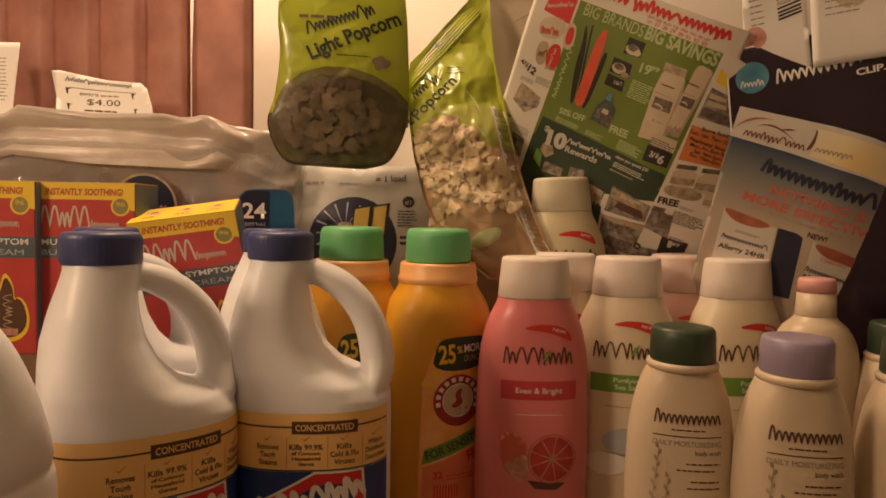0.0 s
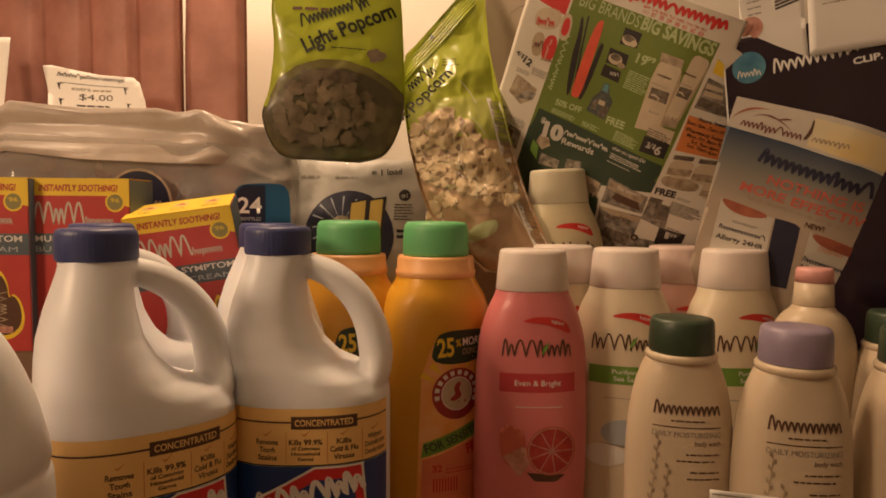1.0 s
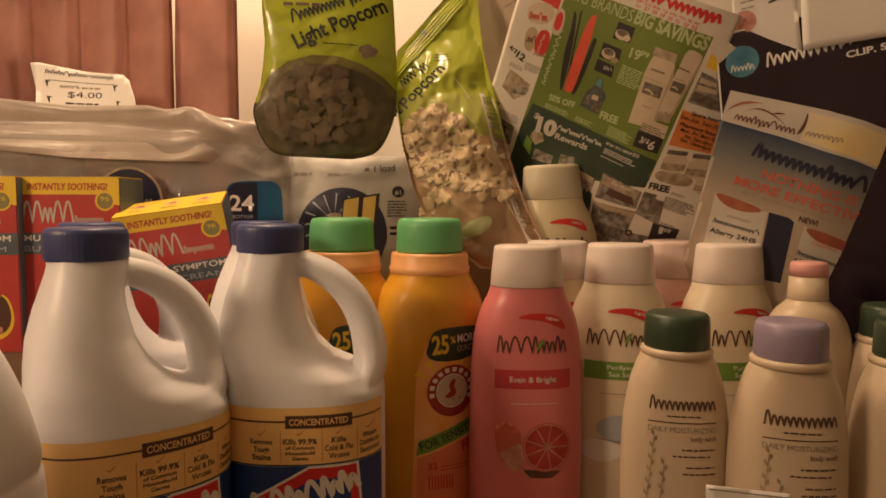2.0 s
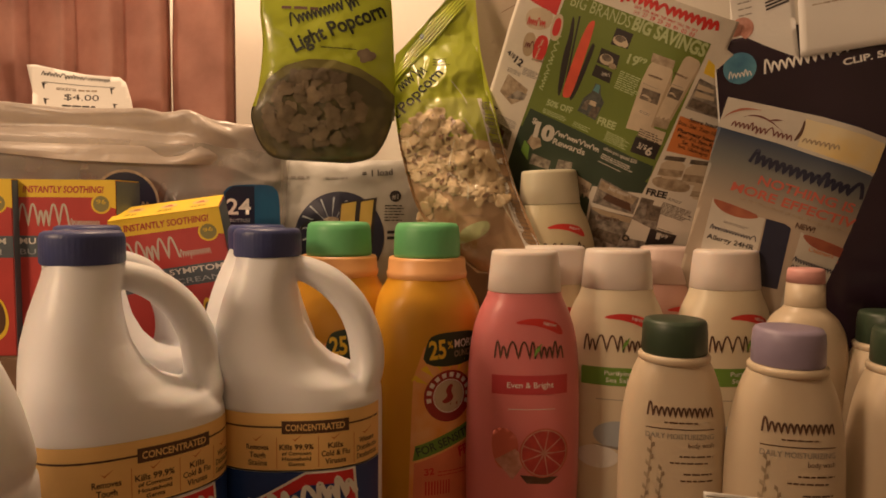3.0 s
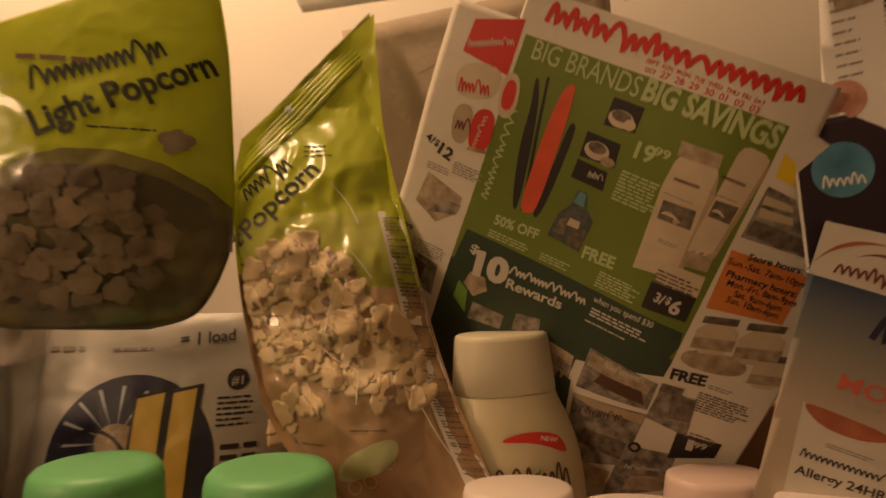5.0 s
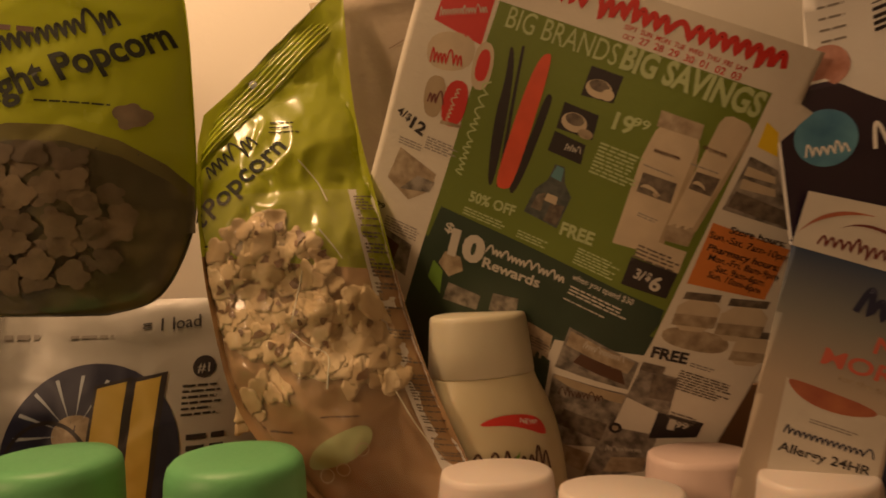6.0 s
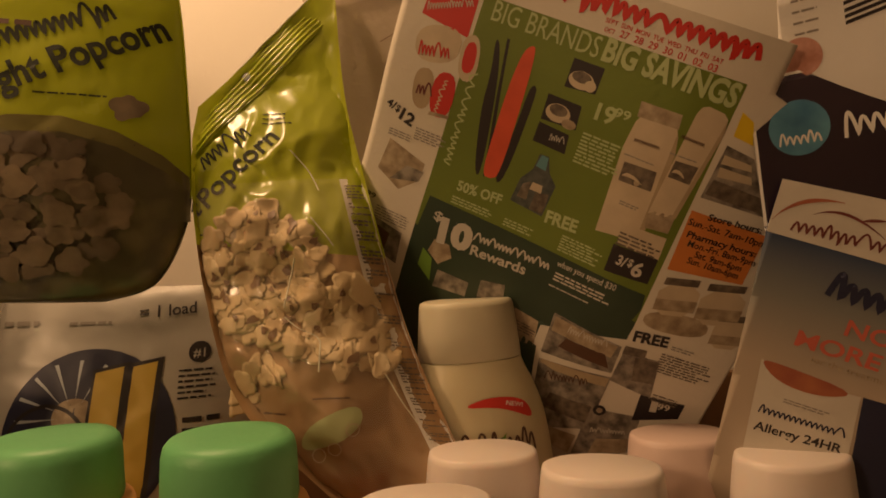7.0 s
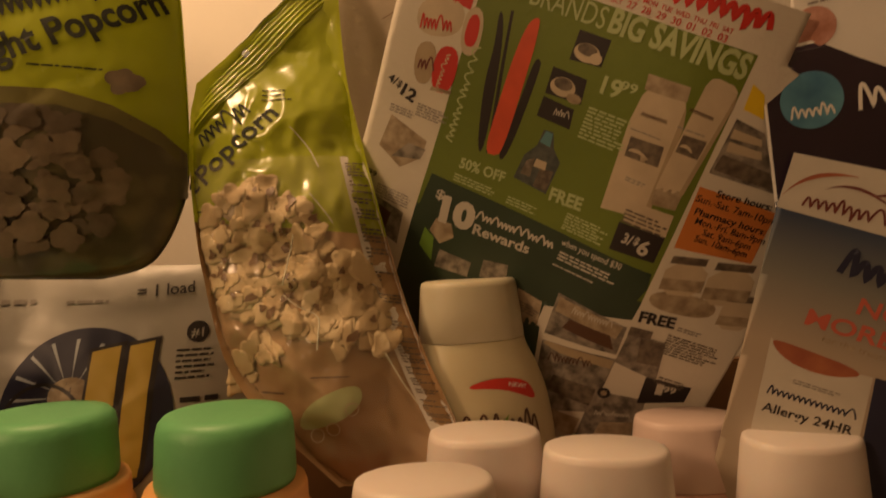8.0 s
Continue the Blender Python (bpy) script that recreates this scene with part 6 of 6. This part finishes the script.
BOWL_RIM = [(-0.1440, 0.4010), (-0.1360, 0.4135), (-0.1180, 0.4265), (-0.0950, 0.4330), (-0.0720, 0.4335), (-0.0480, 0.4270), (-0.0280, 0.4160), (-0.0165, 0.4050)]
patch(host_a, "bowl_picture", PRINTED_CORN, [(-0.0165, 0.3800), (-0.1500, 0.3800)] + BOWL_RIM, 1)
patch(host_a, "bowl_rim", FILM_BOWL, BOWL_RIM + [(x * 0.985, z - 0.0085) for x, z in BOWL_RIM[::-1]], 2)
corn_rnd = random.Random(31)
CORN_TONES = [material("printed_corn_tone", (0.28 * k, 0.215 * k, 0.135 * k), 0.55, second=(0.20 * k, 0.15 * k, 0.092 * k), scale=90, bump=0.0) for k in (0.52, 0.68, 0.84, 1.02)]


def burst_outline(rnd, x, z, r):
    """The outline of one burst kernel: the union of a few round lobes."""
    lobes = [(0.0, 0.0, 0.62 * r)]
    turn, n = rnd.uniform(0, 6.28), rnd.choice((3, 4, 4, 5))
    for k in range(n):
        a, d = turn + (k + rnd.uniform(-0.25, 0.25)) * 6.28 / n, r * rnd.uniform(0.42, 0.62)
        lobes.append((d * math.cos(a), d * math.sin(a), r * rnd.uniform(0.30, 0.48)))
    pts = []
    for q in range(30):
        c, s = math.cos(2 * math.pi * q / 30), math.sin(2 * math.pi * q / 30)
        far = 0.0
        for lx, lz, lr in lobes:
            along, off = lx * c + lz * s, lx * s - lz * c
            if abs(off) < lr:
                far = max(far, along + math.sqrt(lr * lr - off * off))
        pts.append((x + far * c, z + 0.9 * far * s))
    return pts


def printed_corn(x, z, r, layer, tones):
    sheet_of(host_a, "printed_kernel", corn_rnd.choice(tones), burst_outline(corn_rnd, x, z, r), layer)


printed_corn(-0.0430, 0.4400, 0.0100, 3, CORN_TONES[2:])
for n in range(86):
    a, d = corn_rnd.uniform(0, 6.28), corn_rnd.random() ** 0.55
    x, z = -0.088 + 0.058 * d * math.cos(a), 0.387 + 0.033 * d * math.sin(a)
    printed_corn(x, z, corn_rnd.uniform(0.0060, 0.0100), 3 + 0.3 * n, CORN_TONES[:2] if d > 0.80 else CORN_TONES[1:3] if d > 0.45 else CORN_TONES[1:])

BAG_B_L = [(0.0655, 0.2311), (0.014, 0.282), (-0.0067, 0.3378), (-0.0171, 0.3932), (-0.0191, 0.4255), (-0.0174, 0.4516)]
BAG_B_R = [(0.1424, 0.2196), (0.1262, 0.2583), (0.1037, 0.3162), (0.0836, 0.3986), (0.0708, 0.4637), (0.0651, 0.5483)]
bag_b, surf_b = pillow("popcorn_bag", 0.722, BAG_B_L, BAG_B_R, 0.026, (FILM_GREEN, FILM_TAN), 0.50, "shiny lime green popcorn bag with a clear window", "bag", 9.0, 0.0125, lean=0.35)
host_b = on_bag(bag_b, surf_b, -0.02, 0.127, 0.25, 0.53)
wordmark(host_b, "xxlp", (-0.0095, 0.4103), (0.0163, 0.4309), 0.0135, FILM_INK, 2)
lettering(host_b, "Popcorn", (-0.0062, 0.3868), (0.0330, 0.4292), 0.0125, FILM_INK, 0.02, 2)
lettering(host_b, "t", (-0.0148, 0.3815), (-0.0098, 0.3858), 0.0125, FILM_INK, 0.02, 2)
fine_print(host_b, (-0.0132, 0.3721), (0.0145, 0.3747), 1, 0.0014, FILM_INK, 2)
fine_print(host_b, (0.0215, 0.4395), (0.0403, 0.4494), 3, 0.0013, FILM_INK, 2)


def in_window(r):
    s = 0.05 + 0.80 * r.random()
    f = 0.35 + (0.13 + 0.10 * math.sin(math.pi * min(s * 1.25, 1.0))) * r.random()
    p = surf_b(s, f - 0.03 * s, -1)
    return p.x, p.z


PETALS = [material("popcorn_petal", c, 0.6, second=d, scale=110, bump=0.5, bump_scale=160) for c, d in
          (((0.64, 0.51, 0.31), (0.54, 0.40, 0.22)), ((0.59, 0.46, 0.27), (0.50, 0.37, 0.20)), ((0.68, 0.56, 0.36), (0.58, 0.44, 0.26)), ((0.54, 0.41, 0.24), (0.45, 0.32, 0.17)))]
GAP_SHADE = material("popcorn_gap_shade", (0.13, 0.062, 0.026), 0.5, second=(0.20, 0.10, 0.04), scale=120, bump=0.2)
pop_rnd = random.Random(11)


def petal_outline(rnd, x, z, r):
    """One lobe of burst corn: a ragged, stretched drop."""
    turn, long_, ph = rnd.uniform(0, 6.28), rnd.uniform(1.15, 1.9), rnd.uniform(0, 6.28)
    c, s_ = math.cos(turn), math.sin(turn)
    pts = []
    for q in range(22):
        t = 2 * math.pi * q / 22
        rr = r * (1 + 0.18 * math.sin(3 * t + ph) + 0.12 * math.sin(5 * t + 2 * ph) + rnd.uniform(-0.05, 0.05))
        a, b = long_ * rr * math.cos(t), rr * math.sin(t) * (1 - 0.30 * math.cos(t))
        pts.append((x + a * c - b * s_, z + a * s_ + b * c))
    return pts


for n in range(150):
    x, z = in_window(pop_rnd)
    low = 8 if n > 141 else 0
    if low:
        x, z = pop_rnd.uniform(0.010, 0.032), pop_rnd.uniform(0.276, 0.300)
    shape = burst_outline(pop_rnd, x, z, pop_rnd.uniform(0.0065, 0.0095)) if n % 3 == 0 and not low else petal_outline(pop_rnd, x, z, pop_rnd.uniform(0.0036, 0.0060))
    sheet_of(host_b, "popcorn_piece", pop_rnd.choice(PETALS), shape, 3 + 24 * pop_rnd.random(), 0.0004)
# Small dark brown patches paint the shade in gaps between popcorn pieces.
for n in range(34):
    x, z = in_window(pop_rnd)
    sheet_of(host_b, "corn_gap_shade", GAP_SHADE, petal_outline(pop_rnd, x, z, pop_rnd.uniform(0.0010, 0.0022)), 29)
sheet_of(host_b, "printed_kernel", CORN_TONES[3], burst_outline(corn_rnd, 0.0090, 0.3730, 0.0100), 3)
patch(host_b, "logo_print", INK_PALE_GREEN, [(0.0430, 0.2560), (0.0670, 0.2630), (0.0790, 0.2730), (0.0750, 0.2830), (0.0510, 0.2740)], 2)
for x, z in ((0.0550, 0.2560), (0.0630, 0.2595), (0.0725, 0.2690)):
    ring(host_b, "logo_ring", INK_CREAM, (x, z), 0.0030, 0.0036, 3, 20)
fine_print(host_b, (0.052, 0.2850), (0.073, 0.2870), 1, 0.0012, INK_BROWN, 2)
fine_print(host_b, (0.026, 0.2760), (0.040, 0.2790), 1, 0.0016, INK_BROWN, 2)
# Pale strands put the glints of the film's creases into colour.
for fold in (((0.0435, 0.3580), (0.0405, 0.3450), (0.0380, 0.3320)), ((0.0380, 0.3270), (0.0460, 0.3210), (0.0560, 0.3160), (0.0565, 0.3080), (0.0560, 0.3000)),
             ((0.0520, 0.3800), (0.0600, 0.3700), (0.0640, 0.3640)), ((0.0900, 0.2960), (0.0980, 0.2820), (0.1060, 0.2700)), ((0.0400, 0.4200), (0.0500, 0.4080), (0.0560, 0.3960))):
    line = [host_b[1](x, z, 0.0070) for x, z in smooth_rows(fold, 12)]
    part("film_crease", strand(line, 0.00045), FILM_EDGE_GLINT, bag_b, "pale strand painted as the glint along a film crease")


def strip():
    """The printed white side strip along the bag's edge."""
    bm, ink = bmesh.new(), bmesh.new()
    rnd = random.Random(4)
    prev = None
    for k in range(41):
        f = 0.10 + 0.52 * k / 40
        a, b = surf_b(0.850, f, -1) + Vector((0, -0.0012, 0)), surf_b(0.99, f, -1) + Vector((0, -0.0008, 0))
        cur = (bm.verts.new(a), bm.verts.new(b))
        if prev:
            bm.faces.new((prev[0], prev[1], cur[1], cur[0]))
        prev = cur
    for k in range(96):
        f, s0 = 0.11 + 0.50 * k / 96, 0.870
        if rnd.random() < 0.16:
            continue
        while s0 < 0.975 and rnd.random() < 0.88:
            s1 = min(s0 + rnd.uniform(0.012, 0.035), 0.985)
            q = [surf_b(s, g, -1) + Vector((0, -0.0017, 0)) for s, g in ((s0, f), (s1, f), (s1, f + 0.0028), (s0, f + 0.0028))]
            ink.faces.new([ink.verts.new(p) for p in q])
            s0 = s1 + 0.006
    part("side_strip", bm, INK_WHITE, bag_b, "white side strip with ingredient print")
    part("fine_print", ink, INK_SEPIA, bag_b)


strip()
seal = bmesh.new()
lines = []
for k in range(49):
    o = 0.0007 * k
    line = []
    for q in range(25):
        a = Vector((-0.0174, 0, 0.4521 - o)).lerp(Vector((0.0619, 0, 0.5495 - o)), q / 24)
        line.append(seal.verts.new(host_b[1](a.x, a.z, 0.0012 + 0.0008 * math.sin(k * 0.9))))
    lines.append(line)
for lo, hi in zip(lines, lines[1:]):
    for q in range(24):
        seal.faces.new((lo[q], lo[q + 1], hi[q + 1], hi[q]))
bmesh.ops.recalc_face_normals(seal, faces=seal.faces[:])
disc(host_b, "hang_hole", INK_DARK_GREEN, (0.0097, 0.4737), 0.0024, 0.0030, 20, 24)
rim = [host_b[1](-0.0174 + 0.0793 * q / 30, 0.4521 + 0.0974 * q / 30, 0.0015) for q in range(31)]
part("seal_edge", strand(rim, 0.0006), FILM_EDGE_GLINT, bag_b, "bright cut edge of the seal")
film = bmesh.new()
grid = [[film.verts.new(surf_b(0.03 + 0.87 * i / 60, 0.06 + 0.56 * j / 50, -1) + Vector((0, -0.0042 - 0.0030 * abs(noise.noise(Vector((i * 0.13, j * 0.11, 4)))), 0))) for j in range(51)] for i in range(61)]
for i in range(60):
    for j in range(50):
        film.faces.new((grid[i][j], grid[i + 1][j], grid[i + 1][j + 1], grid[i][j + 1]))
part("clear_window", film, CLEAR_FILM, bag_b, "clear creased window film")
part("crimped_seal", seal, FILM_SEAL, bag_b, "ribbed shiny top seal")

# ---- detergent pouch ----
POUCH_L = [(-0.168, 0.0745), (-0.166, 0.120), (-0.163, 0.200), (-0.160, 0.290), (-0.156, 0.343)]
POUCH_R = [(0.028, 0.0745), (0.028, 0.120), (0.026, 0.200), (0.022, 0.290), (0.012, 0.343)]
pouch, surf_p = pillow("detergent_pouch", 0.744, POUCH_L, POUCH_R, 0.052, (POUCH_WHITE, POUCH_WHITE), 0.5, "white detergent pouch with a dark blue round print", "bag", 21.0, 0.0032)
host_p = on_bag(pouch, surf_p, -0.16, 0, 0.08, 0.34)
disc(host_p, "round_print", INK_NAVY, (-0.0735, 0.2614), 0.0465, 0.0475, 1)
for k in range(9):
    t = radians(40 + 24 * k)
    c, s = math.cos(t), math.sin(t)
    patch(host_p, "ray", INK_SKY_PALE, [(-0.0806 + 0.008 * c, 0.2729 + 0.008 * s), (-0.0806 + 0.033 * c - 0.0010 * s, 0.2729 + 0.030 * s + 0.0010 * c), (-0.0806 + 0.033 * c + 0.0010 * s, 0.2729 + 0.030 * s - 0.0010 * c)], 2)
disc(host_p, "ray_core", INK_TAN, (-0.0806, 0.2729), 0.012, 0.010, 2)
patch(host_p, "bar_edge", INK, [(-0.0763, 0.2280), (-0.0558, 0.2280), (-0.0534, 0.3011), (-0.0725, 0.2973)], 3)
patch(host_p, "bar_fill", DULL_YELLOW, [(-0.0744, 0.2299), (-0.0592, 0.2299), (-0.0563, 0.2987), (-0.0711, 0.2958)], 4)
patch(host_p, "bar_edge", INK, [(-0.0568, 0.2280), (-0.0405, 0.2280), (-0.0353, 0.3030), (-0.0529, 0.3001)], 3)
patch(host_p, "bar_fill", DULL_YELLOW, [(-0.0549, 0.2299), (-0.0429, 0.2299), (-0.0386, 0.3006), (-0.0515, 0.2982)], 4)
ring(host_p, "bow_edge", INK, (-0.0950, 0.2567), 0.0215, 0.0235, 3, 30, 30, 190)
lettering(host_p, "= 1 load", (-0.0515, 0.3245), (-0.0200, 0.3270), 0.0068, INK, 0.01, 2)
fine_print(host_p, (-0.127, 0.3225), (-0.100, 0.3265), 1, 0.0040, INK_GREY, 2)
fine_print(host_p, (-0.090, 0.3235), (-0.066, 0.3255), 1, 0.0025, INK_GREY, 2)
disc(host_p, "round_mark", INK, (-0.0165, 0.3045), 0.0060, 0.0060, 2)
lettering(host_p, "#1", (-0.0200, 0.3015), (-0.0135, 0.3015), 0.0050, POUCH_WHITE, 0.01, 3)
fine_print(host_p, (-0.0270, 0.2790), (-0.0060, 0.2970), 6, 0.0017, INK, 2)
fine_print(host_p, (-0.0240, 0.2600), (-0.0040, 0.2720), 2, 0.0045, INK, 2)

# ---- lamps ----
lamp = thing("wall_lamp", pose(-0.19, 0.68, 1.02), "small warm wall lamp above the curtain", "lamp")
part("arm", box_bm(-0.010, 0.010, 0.0, 0.29, 0.02, 0.04, 0.003), PAPER_WHITE, lamp, "", False)
part("bracket", box_bm(-0.04, 0.04, 0.29, 0.319, -0.03, 0.09, 0.003), PAPER_WHITE, lamp, "", False)
part("socket", lathe_bm([(0.0, 0.018), (0.018, 0.020)], 24), PAPER_WHITE, lamp)
# Unseen stands added at the two fill lights; only the wall lamp is inferred.
fill_stand = thing("fill_stand", pose(-0.60, -1.56, -0.75), "unseen lamp stand added behind the camera for the front fill", "lamp")
part("base", lathe_bm([(0.0, 0.13), (0.015, 0.13), (0.02, 0.12)], 36), PAPER_WHITE, fill_stand)
part("pole", lathe_bm([(0.02, 0.012), (1.62, 0.012)], 16), PAPER_WHITE, fill_stand)
part("head", lathe_bm([(1.50, 0.02), (1.52, 0.03), (1.93, 0.03), (1.95, 0.02)], 24), PAPER_WHITE, fill_stand)
side = copy_thing(fill_stand, pose(-0.97, -0.05, -0.75))
tagged(side, "unseen lamp stand added beside the table for the side fill")

# ---- card before the lotion bottles ----
card = paper("price_card", (0.190, 0.4120, 0.0004), (1, -0.05, 0), (0, 0.10, 1), [(0, 0), (0.046, 0), (0.050, 0.1180), (0, 0.1225)], PAPER_WHITE, "small white card standing before the lotion bottles", "card")
patch(card, "border", INK_GREY, [(0.0015, 0.1195), (0.0480, 0.1153), (0.0480, 0.1161), (0.0015, 0.1203)], 1)
fine_print(card, (0.006, 0.098), (0.040, 0.110), 3, 0.0020, INK_GREY, 1)
